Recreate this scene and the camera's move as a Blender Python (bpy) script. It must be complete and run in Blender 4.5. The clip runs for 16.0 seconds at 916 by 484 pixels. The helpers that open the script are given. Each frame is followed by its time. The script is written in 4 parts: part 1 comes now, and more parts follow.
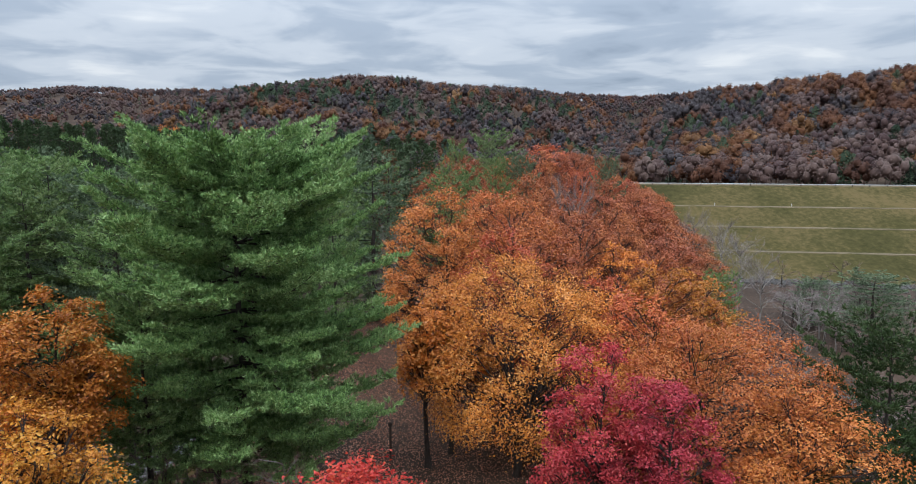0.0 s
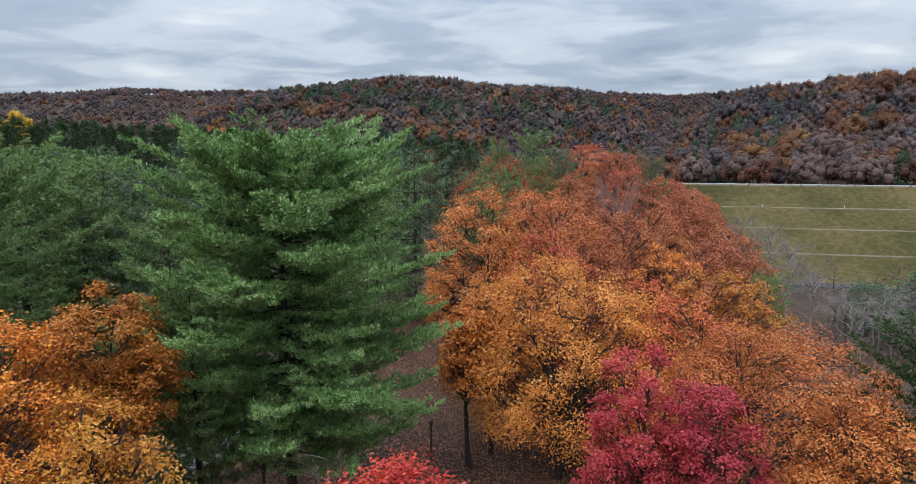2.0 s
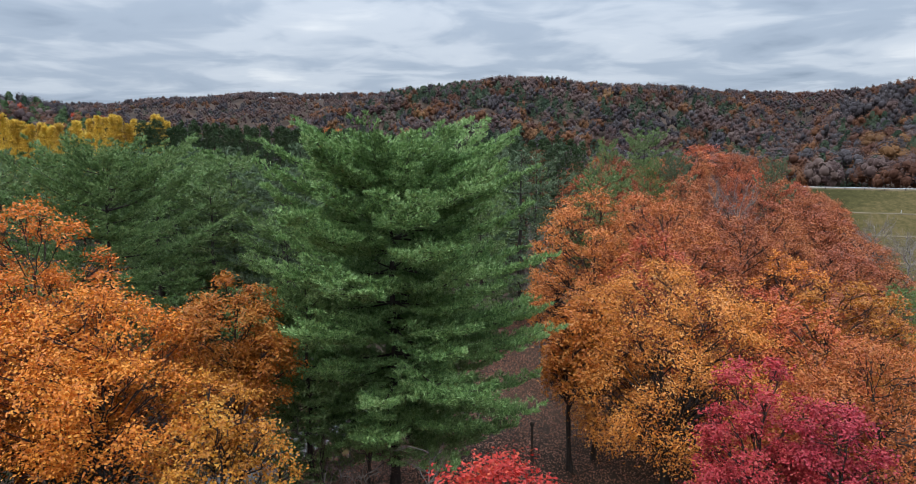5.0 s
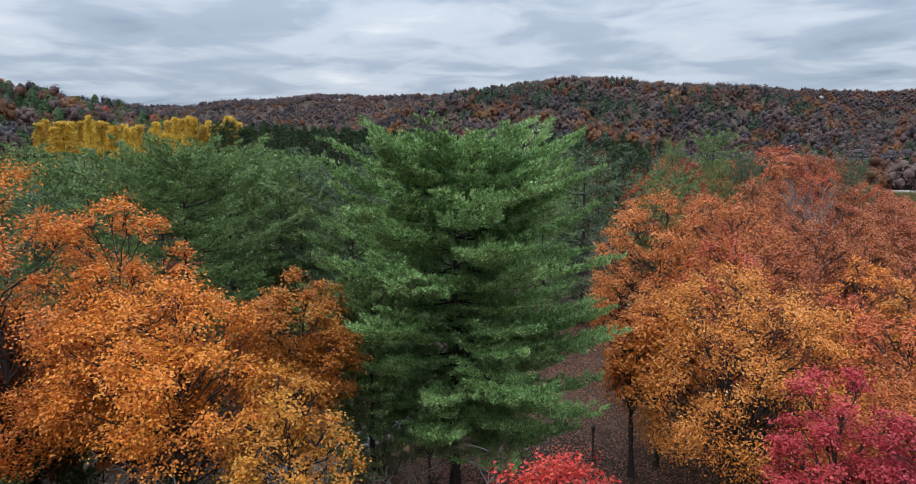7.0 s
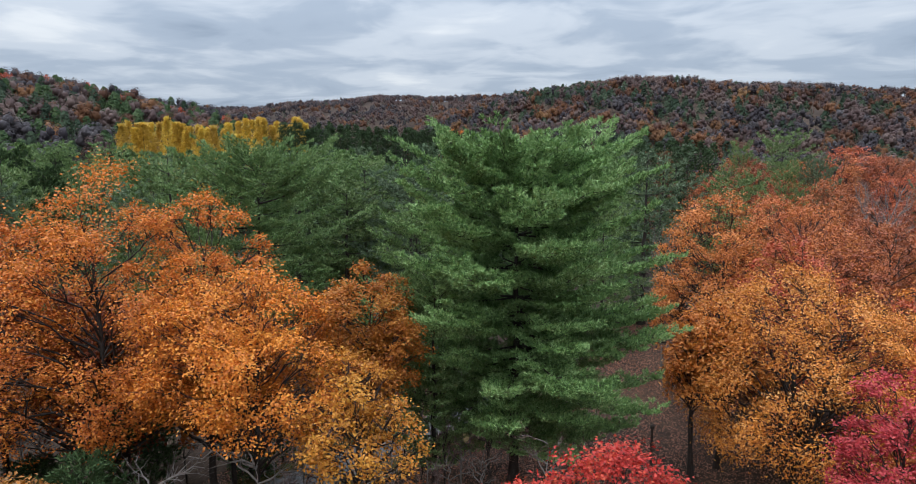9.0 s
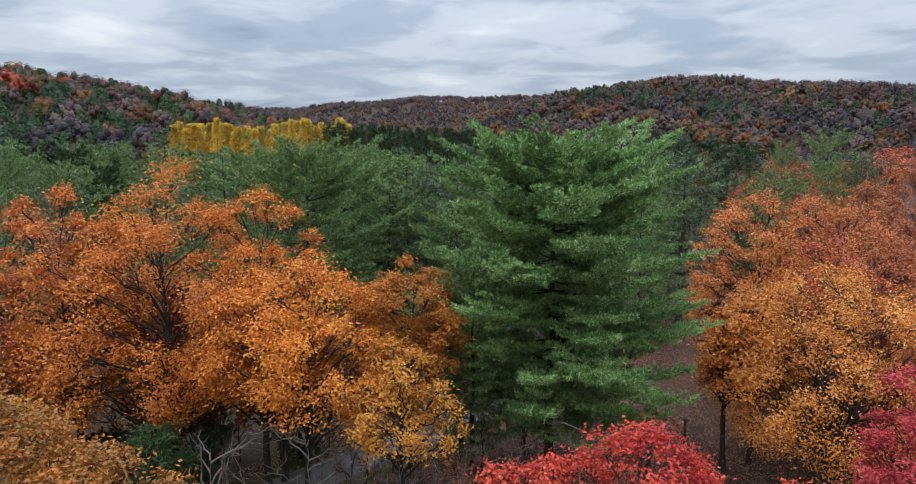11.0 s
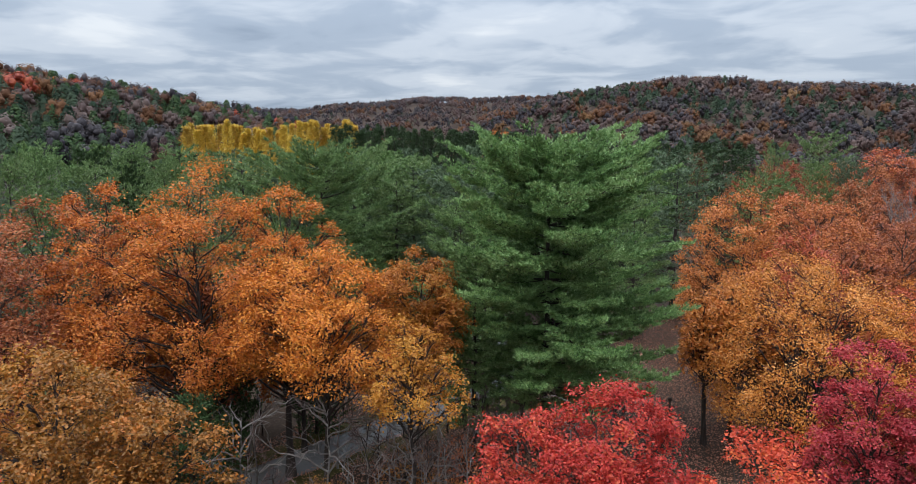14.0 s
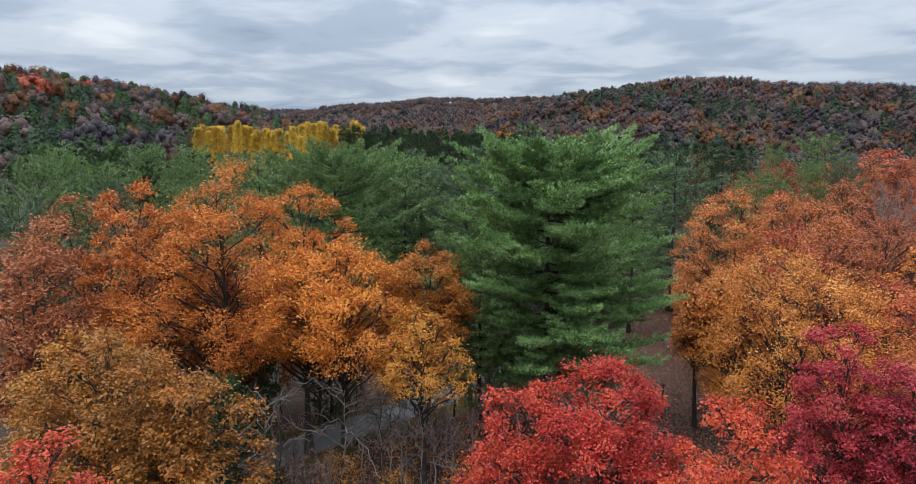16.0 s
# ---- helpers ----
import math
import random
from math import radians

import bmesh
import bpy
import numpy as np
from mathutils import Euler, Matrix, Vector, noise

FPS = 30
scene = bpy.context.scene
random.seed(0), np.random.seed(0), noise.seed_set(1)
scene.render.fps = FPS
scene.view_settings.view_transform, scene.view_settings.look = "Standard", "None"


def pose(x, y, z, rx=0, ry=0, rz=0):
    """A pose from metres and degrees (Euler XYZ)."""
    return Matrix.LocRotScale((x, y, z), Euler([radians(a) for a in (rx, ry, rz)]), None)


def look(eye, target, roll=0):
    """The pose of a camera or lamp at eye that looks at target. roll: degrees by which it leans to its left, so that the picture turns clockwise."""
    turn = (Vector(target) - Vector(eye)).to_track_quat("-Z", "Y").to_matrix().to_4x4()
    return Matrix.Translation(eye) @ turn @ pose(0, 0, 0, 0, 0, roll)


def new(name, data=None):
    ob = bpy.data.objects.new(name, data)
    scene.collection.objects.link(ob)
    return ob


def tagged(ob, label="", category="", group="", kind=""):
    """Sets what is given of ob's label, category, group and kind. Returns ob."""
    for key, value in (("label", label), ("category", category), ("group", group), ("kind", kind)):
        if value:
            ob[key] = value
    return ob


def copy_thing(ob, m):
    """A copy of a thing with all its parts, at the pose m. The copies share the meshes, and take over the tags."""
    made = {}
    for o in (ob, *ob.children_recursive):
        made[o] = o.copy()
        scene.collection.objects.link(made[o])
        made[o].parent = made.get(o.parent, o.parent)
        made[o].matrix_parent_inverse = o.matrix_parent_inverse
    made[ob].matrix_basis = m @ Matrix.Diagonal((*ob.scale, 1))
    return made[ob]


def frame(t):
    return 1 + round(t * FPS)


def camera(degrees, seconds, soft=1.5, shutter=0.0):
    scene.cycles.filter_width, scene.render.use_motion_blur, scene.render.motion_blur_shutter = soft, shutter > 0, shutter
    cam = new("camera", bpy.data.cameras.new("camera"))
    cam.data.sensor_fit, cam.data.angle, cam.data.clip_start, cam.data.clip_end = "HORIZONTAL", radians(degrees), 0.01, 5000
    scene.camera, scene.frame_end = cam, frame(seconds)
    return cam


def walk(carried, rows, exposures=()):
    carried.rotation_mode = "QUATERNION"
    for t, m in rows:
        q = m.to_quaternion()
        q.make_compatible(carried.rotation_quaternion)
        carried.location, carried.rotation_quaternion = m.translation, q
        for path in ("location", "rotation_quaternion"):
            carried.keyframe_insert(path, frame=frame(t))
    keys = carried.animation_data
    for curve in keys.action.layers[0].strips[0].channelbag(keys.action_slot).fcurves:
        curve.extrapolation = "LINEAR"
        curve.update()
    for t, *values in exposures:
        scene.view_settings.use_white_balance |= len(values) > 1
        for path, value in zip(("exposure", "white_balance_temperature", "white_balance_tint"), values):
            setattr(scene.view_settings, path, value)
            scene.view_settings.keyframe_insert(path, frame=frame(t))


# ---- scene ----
cam = camera(69.9, 16.0, soft=0.7)
METRES, EYE, TILT, LEAN, TURN = 14.0, 27.0, -8.9, 0.0, 0.0
ROWS = [
    (0.0, 0.0, 0.0, 0.0, 0.0, 0.0, -0.0),
    (0.5, -0.0041, -0.0048, 0.0006, 0.09, -0.01, -0.0),
    (1.0, -0.0088, -0.0068, 0.0007, 0.91, -0.02, -0.11),
    (1.5, -0.0114, -0.0062, 0.0006, 2.15, -0.04, -0.3),
    (2.0, -0.0122, -0.0036, 0.0005, 3.49, -0.04, -0.48),
    (2.5, -0.0135, -0.0014, -0.0003, 5.04, -0.06, -0.73),
    (3.0, -0.0156, -0.0015, -0.0003, 6.76, -0.06, -0.99),
    (3.5, -0.0177, -0.0037, -0.0018, 8.21, -0.07, -1.23),
    (4.0, -0.0191, -0.0097, -0.0011, 9.71, -0.11, -1.42),
    (6.5, -0.0277, -0.0191, -0.008, 16.52, -0.23, -2.5),
    (7.0, -0.0323, -0.0276, -0.0102, 17.83, -0.28, -2.69),
    (7.5, -0.0339, -0.0404, -0.0112, 19.12, -0.33, -2.88),
    (8.0, -0.033, -0.0616, -0.0154, 20.4, -0.38, -3.06),
    (8.5, -0.0288, -0.091, -0.0229, 21.66, -0.44, -3.28),
    (9.0, -0.0193, -0.1261, -0.031, 22.91, -0.51, -3.5),
    (9.5, -0.006, -0.1633, -0.0367, 24.08, -0.57, -3.68),
    (10.0, 0.0098, -0.2015, -0.0437, 25.16, -0.65, -3.85),
    (12.5, 0.1231, -0.4325, -0.0759, 26.63, -0.69, -4.02),
    (13.0, 0.1516, -0.4898, -0.0828, 26.63, -0.68, -4.02),
    (13.5, 0.1824, -0.5496, -0.0909, 26.63, -0.67, -4.03),
    (14.0, 0.2143, -0.6121, -0.0995, 26.63, -0.66, -4.05),
    (14.5, 0.2458, -0.6781, -0.1086, 26.64, -0.66, -4.04),
    (15.0, 0.2788, -0.7452, -0.1178, 26.63, -0.66, -4.06),
    (15.5, 0.3107, -0.8111, -0.1262, 26.64, -0.64, -4.06),
    (16.0, 0.3413, -0.8771, -0.1348, 27.08, -0.65, -4.1),
]
walk(cam, [(t, pose(0, 0, EYE, TILT, LEAN, TURN) @ pose(METRES * x, METRES * y, METRES * z, 90 + pitch, roll, yaw)) for t, x, y, z, yaw, pitch, roll in ROWS])

# ---- sky and light ----
world = bpy.data.worlds.new("overcast_sky")
scene.world = world
world.use_nodes = True
wt = world.node_tree
wt.nodes.clear()


def node(tree, kind, **inputs):
    n = tree.nodes.new(kind)
    for key, value in inputs.items():
        n.inputs[key.replace("_", " ")].default_value = value
    return n


def math_node(tree, op, a, b=None):
    n = tree.nodes.new("ShaderNodeMath")
    n.operation = op
    for i, v in enumerate((a, b)):
        if v is None:
            continue
        if isinstance(v, (int, float)):
            n.inputs[i].default_value = v
        else:
            tree.links.new(v, n.inputs[i])
    return n.outputs[0]


def ramp(tree, fac, stops, ease="LINEAR"):
    n = tree.nodes.new("ShaderNodeValToRGB")
    n.color_ramp.interpolation = ease
    el = n.color_ramp.elements
    while len(el) < len(stops):
        el.new(0.5)
    for e, (p, c) in zip(el, stops):
        e.position, e.color = p, (*c, 1)
    tree.links.new(fac, n.inputs[0])
    return n.outputs[0]


def make_sky():
    coord = wt.nodes.new("ShaderNodeTexCoord").outputs["Generated"]
    split = wt.nodes.new("ShaderNodeSeparateXYZ")
    wt.links.new(coord, split.inputs[0])
    up = math_node(wt, "MAXIMUM", split.outputs[2], 0.0)
    lift = math_node(wt, "ADD", up, 0.11)
    flat = wt.nodes.new("ShaderNodeCombineXYZ")
    wt.links.new(math_node(wt, "DIVIDE", split.outputs[0], lift), flat.inputs[0])
    wt.links.new(math_node(wt, "DIVIDE", split.outputs[1], lift), flat.inputs[1])
    big = node(wt, "ShaderNodeTexNoise", Scale=0.75, Detail=5.0, Roughness=0.5, Distortion=0.35)
    fine = node(wt, "ShaderNodeTexNoise", Scale=1.9, Detail=4.0, Roughness=0.5, Distortion=0.6)
    for n in (big, fine):
        wt.links.new(flat.outputs[0], n.inputs["Vector"])
    cover = math_node(wt, "ADD", math_node(wt, "MULTIPLY", big.outputs[0], 0.65), math_node(wt, "MULTIPLY", fine.outputs[0], 0.35))
    cloud = ramp(wt, cover, [(0.32, (0.29, 0.37, 0.49)), (0.45, (0.43, 0.52, 0.65)), (0.56, (0.62, 0.70, 0.81)), (0.68, (0.82, 0.88, 0.95))], "EASE")
    # an overcast sky is brighter overhead than at the horizon
    gain = math_node(wt, "ADD", math_node(wt, "MULTIPLY", math_node(wt, "POWER", up, 2.0), SKY_RISE), 1.0)
    clouds = wt.nodes.new("ShaderNodeBackground")
    wt.links.new(cloud, clouds.inputs[0])
    wt.links.new(math_node(wt, "MULTIPLY", gain, SKY_GAIN), clouds.inputs[1])
    sky = wt.nodes.new("ShaderNodeTexSky")
    sky.sky_type, sky.sun_disc = "NISHITA", False
    sky.sun_elevation, sky.sun_rotation = radians(SUN_UP), radians(SUN_TURN)
    clear = node(wt, "ShaderNodeBackground", Strength=0.06)
    wt.links.new(sky.outputs[0], clear.inputs[0])
    mix = node(wt, "ShaderNodeMixShader", Fac=0.93)
    wt.links.new(clear.outputs[0], mix.inputs[1])
    wt.links.new(clouds.outputs[0], mix.inputs[2])
    out = wt.nodes.new("ShaderNodeOutputWorld")
    wt.links.new(mix.outputs[0], out.inputs[0])


SKY_GAIN, SKY_RISE, SUN_UP, SUN_TURN = 0.95, 5.0, 55.0, 215.0
make_sky()
sun = new("sun", bpy.data.lights.new("sun", "SUN"))
sun.data.energy, sun.data.angle, sun.data.color = 1.4, radians(25), (1.0, 0.98, 0.95)
a, b = radians(SUN_TURN), radians(SUN_UP)
sun.matrix_world = look((0, 0, 300), (0 - math.sin(a) * math.cos(b), 0 - math.cos(a) * math.cos(b), 300 - math.sin(b)))


# ---- materials ----
def leaf_material(name, tones, through_light=0.28, patch=0.15, rough=0.5, grain=0.72, patch_scale=0.35, gloss=0.42, drift=1.0, by_tree=False):
    """Foliage: every leaf has its own tone, larger patches and whole trees drift round it."""
    m = bpy.data.materials.new(name)
    m.use_nodes = True
    t = m.node_tree
    t.nodes.clear()
    geo = t.nodes.new("ShaderNodeNewGeometry")
    obj = t.nodes.new("ShaderNodeObjectInfo")
    coord = t.nodes.new("ShaderNodeTexCoord")
    big = node(t, "ShaderNodeTexNoise", Scale=patch_scale, Detail=2.0)
    t.links.new(coord.outputs["Object"], big.inputs["Vector"])
    pick = math_node(t, "ADD", math_node(t, "MULTIPLY", geo.outputs["Random Per Island"], grain), math_node(t, "MULTIPLY", math_node(t, "SUBTRACT", big.outputs[0], 0.5 - (0.5 - grain * 0.5) / drift), drift))
    if by_tree:
        own = t.nodes.new("ShaderNodeAttribute")
        own.attribute_name = "tree_tone"
        pick = math_node(t, "ADD", math_node(t, "MULTIPLY", geo.outputs["Random Per Island"], 0.1), math_node(t, "ADD", math_node(t, "MULTIPLY", own.outputs["Fac"], 0.85), math_node(t, "MULTIPLY", big.outputs[0], 0.12)))
    col = ramp(t, pick, [(i / (len(tones) - 1), c) for i, c in enumerate(tones)])
    hue = t.nodes.new("ShaderNodeHueSaturation")
    t.links.new(col, hue.inputs["Color"])
    t.links.new(math_node(t, "ADD", math_node(t, "MULTIPLY", obj.outputs["Random"], 0.014), 0.493), hue.inputs["Hue"])
    t.links.new(math_node(t, "ADD", math_node(t, "MULTIPLY", obj.outputs["Random"], patch * 2), 1 - patch), hue.inputs["Value"])
    front = node(t, "ShaderNodeBsdfPrincipled", Roughness=rough)
    front.inputs["Specular IOR Level"].default_value = gloss
    back = t.nodes.new("ShaderNodeBsdfTranslucent")
    t.links.new(hue.outputs[0], front.inputs["Base Color"])
    t.links.new(hue.outputs[0], back.inputs["Color"])
    mix = node(t, "ShaderNodeMixShader", Fac=through_light)
    t.links.new(front.outputs[0], mix.inputs[1])
    t.links.new(back.outputs[0], mix.inputs[2])
    out = t.nodes.new("ShaderNodeOutputMaterial")
    t.links.new(mix.outputs[0], out.inputs[0])
    return m


def rough_material(name, stops, scale, fine_scale, bump=0.3, rough=0.9, stretch=(1, 1, 1), coord_kind="Object", bump_distance=0.05, gloss=0.2):
    """Bark, soil, stone: two scales of noise through a ramp, with relief."""
    m = bpy.data.materials.new(name)
    m.use_nodes = True
    t = m.node_tree
    bsdf = t.nodes["Principled BSDF"]
    bsdf.inputs["Roughness"].default_value = rough
    bsdf.inputs["Specular IOR Level"].default_value = gloss
    coord = t.nodes.new("ShaderNodeTexCoord")
    place = t.nodes.new("ShaderNodeMapping")
    place.inputs["Scale"].default_value = stretch
    t.links.new(coord.outputs[coord_kind], place.inputs[0])
    big = node(t, "ShaderNodeTexNoise", Scale=scale, Detail=6.0, Roughness=0.6)
    fine = node(t, "ShaderNodeTexNoise", Scale=fine_scale, Detail=4.0, Roughness=0.7)
    for n in (big, fine):
        t.links.new(place.outputs[0], n.inputs["Vector"])
    f = math_node(t, "ADD", math_node(t, "MULTIPLY", big.outputs[0], 0.55), math_node(t, "MULTIPLY", fine.outputs[0], 0.45))
    t.links.new(ramp(t, f, stops), bsdf.inputs["Base Color"])
    rise = node(t, "ShaderNodeBump", Strength=bump, Distance=bump_distance)
    t.links.new(f, rise.inputs["Height"])
    t.links.new(rise.outputs[0], bsdf.inputs["Normal"])
    return m


LEAF = {
    "orange": leaf_material("orange_leaves", [(0.28, 0.068, 0.013), (0.549, 0.153, 0.02), (0.679, 0.224, 0.03), (0.739, 0.323, 0.055)]),
    "gold": leaf_material("gold_leaves", [(0.238, 0.068, 0.012), (0.427, 0.142, 0.015), (0.522, 0.206, 0.023), (0.538, 0.266, 0.048)]),
    "gold_brown": leaf_material("gold_brown_leaves", [(0.221, 0.06, 0.013), (0.561, 0.18, 0.023), (0.72, 0.28, 0.043), (0.801, 0.412, 0.144)]),
    "ochre": leaf_material("ochre_leaves", [(0.142, 0.068, 0.012), (0.327, 0.149, 0.023), (0.48, 0.203, 0.027), (0.611, 0.194, 0.027)]),
    "rust": leaf_material("rust_leaves", [(0.193, 0.061, 0.027), (0.321, 0.092, 0.034), (0.438, 0.122, 0.039), (0.489, 0.183, 0.058)]),
    "rust_orange": leaf_material("rust_orange_leaves", [(0.179, 0.05, 0.022), (0.336, 0.095, 0.032), (0.441, 0.135, 0.04), (0.483, 0.18, 0.058)]),
    "rust_pink": leaf_material("pinkish_rust_leaves", [(0.206, 0.056, 0.014), (0.454, 0.124, 0.028), (0.578, 0.183, 0.045), (0.618, 0.274, 0.072)]),
    "coral": leaf_material("coral_leaves", [(0.248, 0.047, 0.02), (0.476, 0.088, 0.032), (0.571, 0.147, 0.045), (0.59, 0.209, 0.057)]),
    "red": leaf_material("red_leaves", [(0.2, 0.029, 0.016), (0.36, 0.046, 0.024), (0.44, 0.069, 0.032), (0.46, 0.115, 0.04)]),
    "scarlet": leaf_material("scarlet_leaves", [(0.258, 0.016, 0.01), (0.478, 0.035, 0.021), (0.589, 0.063, 0.035), (0.626, 0.15, 0.041)]),
    "crimson": leaf_material("crimson_leaves", [(0.172, 0.014, 0.019), (0.396, 0.029, 0.039), (0.517, 0.051, 0.059), (0.551, 0.112, 0.086)]),
    "pine": leaf_material("pine_needles", [(0.042, 0.07, 0.024), (0.112, 0.185, 0.057), (0.198, 0.279, 0.098), (0.309, 0.382, 0.181)], 0.16, gloss=0.25),
    "great_pine": leaf_material("soft_pine_needles", [(0.041, 0.075, 0.026), (0.117, 0.21, 0.063), (0.23, 0.351, 0.118), (0.404, 0.531, 0.244)], 0.08, gloss=0.22),
    "blue_pine": leaf_material("blue_green_needles", [(0.035, 0.057, 0.031), (0.091, 0.141, 0.07), (0.148, 0.201, 0.111), (0.233, 0.276, 0.174)], 0.16, gloss=0.25),
    "spruce": leaf_material("spruce_needles", [(0.018, 0.035, 0.014), (0.036, 0.061, 0.024), (0.058, 0.089, 0.037), (0.083, 0.12, 0.054)], 0.1, gloss=0.1),
    "larch": leaf_material("larch_needles", [(0.356, 0.214, 0.03), (0.566, 0.363, 0.046), (0.691, 0.459, 0.07), (0.732, 0.535, 0.126)]),
    "hill_rust": leaf_material("dull_rust_foliage", [(0.078, 0.041, 0.031), (0.124, 0.058, 0.038), (0.172, 0.079, 0.043), (0.238, 0.113, 0.054)], patch_scale=0.1, gloss=0.06, by_tree=True),
    "hill_tan": leaf_material("dull_tan_foliage", [(0.128, 0.068, 0.038), (0.187, 0.098, 0.047), (0.246, 0.128, 0.058), (0.281, 0.162, 0.081)], patch_scale=0.1, gloss=0.06, by_tree=True),
    "hill_grey": leaf_material("grey_twig_haze", [(0.033, 0.027, 0.03), (0.046, 0.038, 0.042), (0.061, 0.052, 0.054), (0.08, 0.069, 0.07)], 0.0, patch_scale=0.1, gloss=0.06, by_tree=True),
    "hill_brown": leaf_material("brown_twig_haze", [(0.058, 0.037, 0.036), (0.086, 0.054, 0.05), (0.112, 0.072, 0.063), (0.139, 0.096, 0.082)], 0.0, patch_scale=0.1, gloss=0.06, by_tree=True),
    "hill_green": leaf_material("distant_evergreen", [(0.02, 0.032, 0.02), (0.034, 0.054, 0.032), (0.054, 0.076, 0.045), (0.078, 0.105, 0.063)], 0.1, patch_scale=0.1, gloss=0.06, by_tree=True),
    "hemlock": leaf_material("hemlock_needles", [(0.018, 0.036, 0.014), (0.042, 0.074, 0.026), (0.068, 0.105, 0.04), (0.10, 0.14, 0.06)], 0.2, gloss=0.12),
    "litter": leaf_material("fallen_leaves", [(0.15, 0.068, 0.042), (0.27, 0.12, 0.075), (0.36, 0.165, 0.105), (0.48, 0.25, 0.16)], 0.05, gloss=0.15),
    "twig": leaf_material("bare_twigs", [(0.10, 0.075, 0.07), (0.15, 0.115, 0.105), (0.20, 0.16, 0.15), (0.28, 0.24, 0.23)], 0.0),
    "brown_twig": leaf_material("brown_twigs", [(0.09, 0.05, 0.042), (0.13, 0.075, 0.06), (0.18, 0.10, 0.08), (0.24, 0.15, 0.12)], 0.0),
    "tan": leaf_material("tan_leaves", [(0.20, 0.10, 0.05), (0.32, 0.16, 0.07), (0.40, 0.20, 0.085), (0.42, 0.24, 0.12)]),
}
BARK = rough_material("bark", [(0.3, (0.022, 0.017, 0.014)), (0.55, (0.055, 0.044, 0.037)), (0.75, (0.11, 0.092, 0.08))], 1.5, 9, 0.6, 0.95, (3, 3, 0.6))
PALE_BARK = rough_material("pale_bark", [(0.3, (0.10, 0.085, 0.075)), (0.55, (0.24, 0.215, 0.195)), (0.75, (0.42, 0.40, 0.37))], 1.5, 9, 0.5, 0.9, (2, 2, 1))
LITTER = rough_material("forest_floor", [(0.30, (0.020, 0.014, 0.010)), (0.45, (0.044, 0.029, 0.020)), (0.55, (0.070, 0.044, 0.030)), (0.68, (0.10, 0.074, 0.042))], 0.06, 3.0, 0.7, 0.95, (1, 1, 1), "Object", 0.12)
GRASS = rough_material("mown_grass", [(0.38, (0.040, 0.037, 0.014)), (0.47, (0.060, 0.053, 0.020)), (0.53, (0.082, 0.066, 0.027)), (0.61, (0.115, 0.086, 0.038))], 0.05, 0.9, 0.3, 0.95, (1, 1, 1), gloss=0.04)
TRACK = rough_material("gravel", [(0.34, (0.075, 0.065, 0.035)), (0.5, (0.13, 0.10, 0.06)), (0.66, (0.20, 0.155, 0.10))], 0.3, 5, 0.4)
ASPHALT = rough_material("worn_asphalt", [(0.3, (0.10, 0.097, 0.095)), (0.55, (0.15, 0.145, 0.142)), (0.75, (0.20, 0.188, 0.18))], 0.25, 12, 0.25)
STONE = rough_material("grey_stone", [(0.3, (0.06, 0.057, 0.055)), (0.55, (0.11, 0.105, 0.10)), (0.75, (0.19, 0.18, 0.17))], 0.7, 4, 0.5)
WOOD = rough_material("weathered_wood", [(0.3, (0.04, 0.03, 0.024)), (0.6, (0.09, 0.07, 0.055)), (0.8, (0.14, 0.11, 0.09))], 2, 14, 0.4, 0.9, (4, 4, 0.7))
STEEL = rough_material("galvanised_steel", [(0.3, (0.42, 0.43, 0.44)), (0.6, (0.55, 0.56, 0.57)), (0.8, (0.66, 0.67, 0.68))], 0.8, 7, 0.05, 0.5)


# ---- mesh helpers ----
class Build:
    """Collects vertices and faces of three or four corners, and links them as one mesh."""

    def __init__(self):
        self.co, self.faces, self.count = [], [], 0

    def add(self, co, faces, slot=0):
        co, faces = np.asarray(co, np.float32).reshape(-1, 3), np.asarray(faces, np.int32)
        self.co.append(co)
        self.faces.append((faces + self.count, slot))
        self.count += len(co)

    def mesh(self, name, materials, soft=False):
        me = bpy.data.meshes.new(name)
        co = np.concatenate(self.co)
        loops = np.concatenate([f.ravel() for f, s in self.faces])
        sizes = np.concatenate([np.full(len(f), f.shape[1], np.int32) for f, s in self.faces])
        slots = np.concatenate([np.broadcast_to(np.asarray(s, np.int32), (len(f),)) for f, s in self.faces])
        me.vertices.add(len(co))
        me.vertices.foreach_set("co", co.ravel())
        me.loops.add(len(loops))
        me.loops.foreach_set("vertex_index", loops)
        me.polygons.add(len(sizes))
        me.polygons.foreach_set("loop_start", np.concatenate(([0], np.cumsum(sizes)[:-1])).astype(np.int32))
        for m in materials:
            me.materials.append(m)
        me.polygons.foreach_set("material_index", slots.astype(np.int32))
        me.polygons.foreach_set("use_smooth", np.full(len(sizes), soft))
        me.update(calc_edges=True)
        return me


def part(name, build, materials, parent, label="", soft=False):
    ob = new(name, build.mesh(name, materials, soft))
    ob.parent = parent
    if label:
        tagged(ob, label)
    return ob


def unit(v):
    return v / np.maximum(np.linalg.norm(v, axis=-1, keepdims=True), 1e-6)


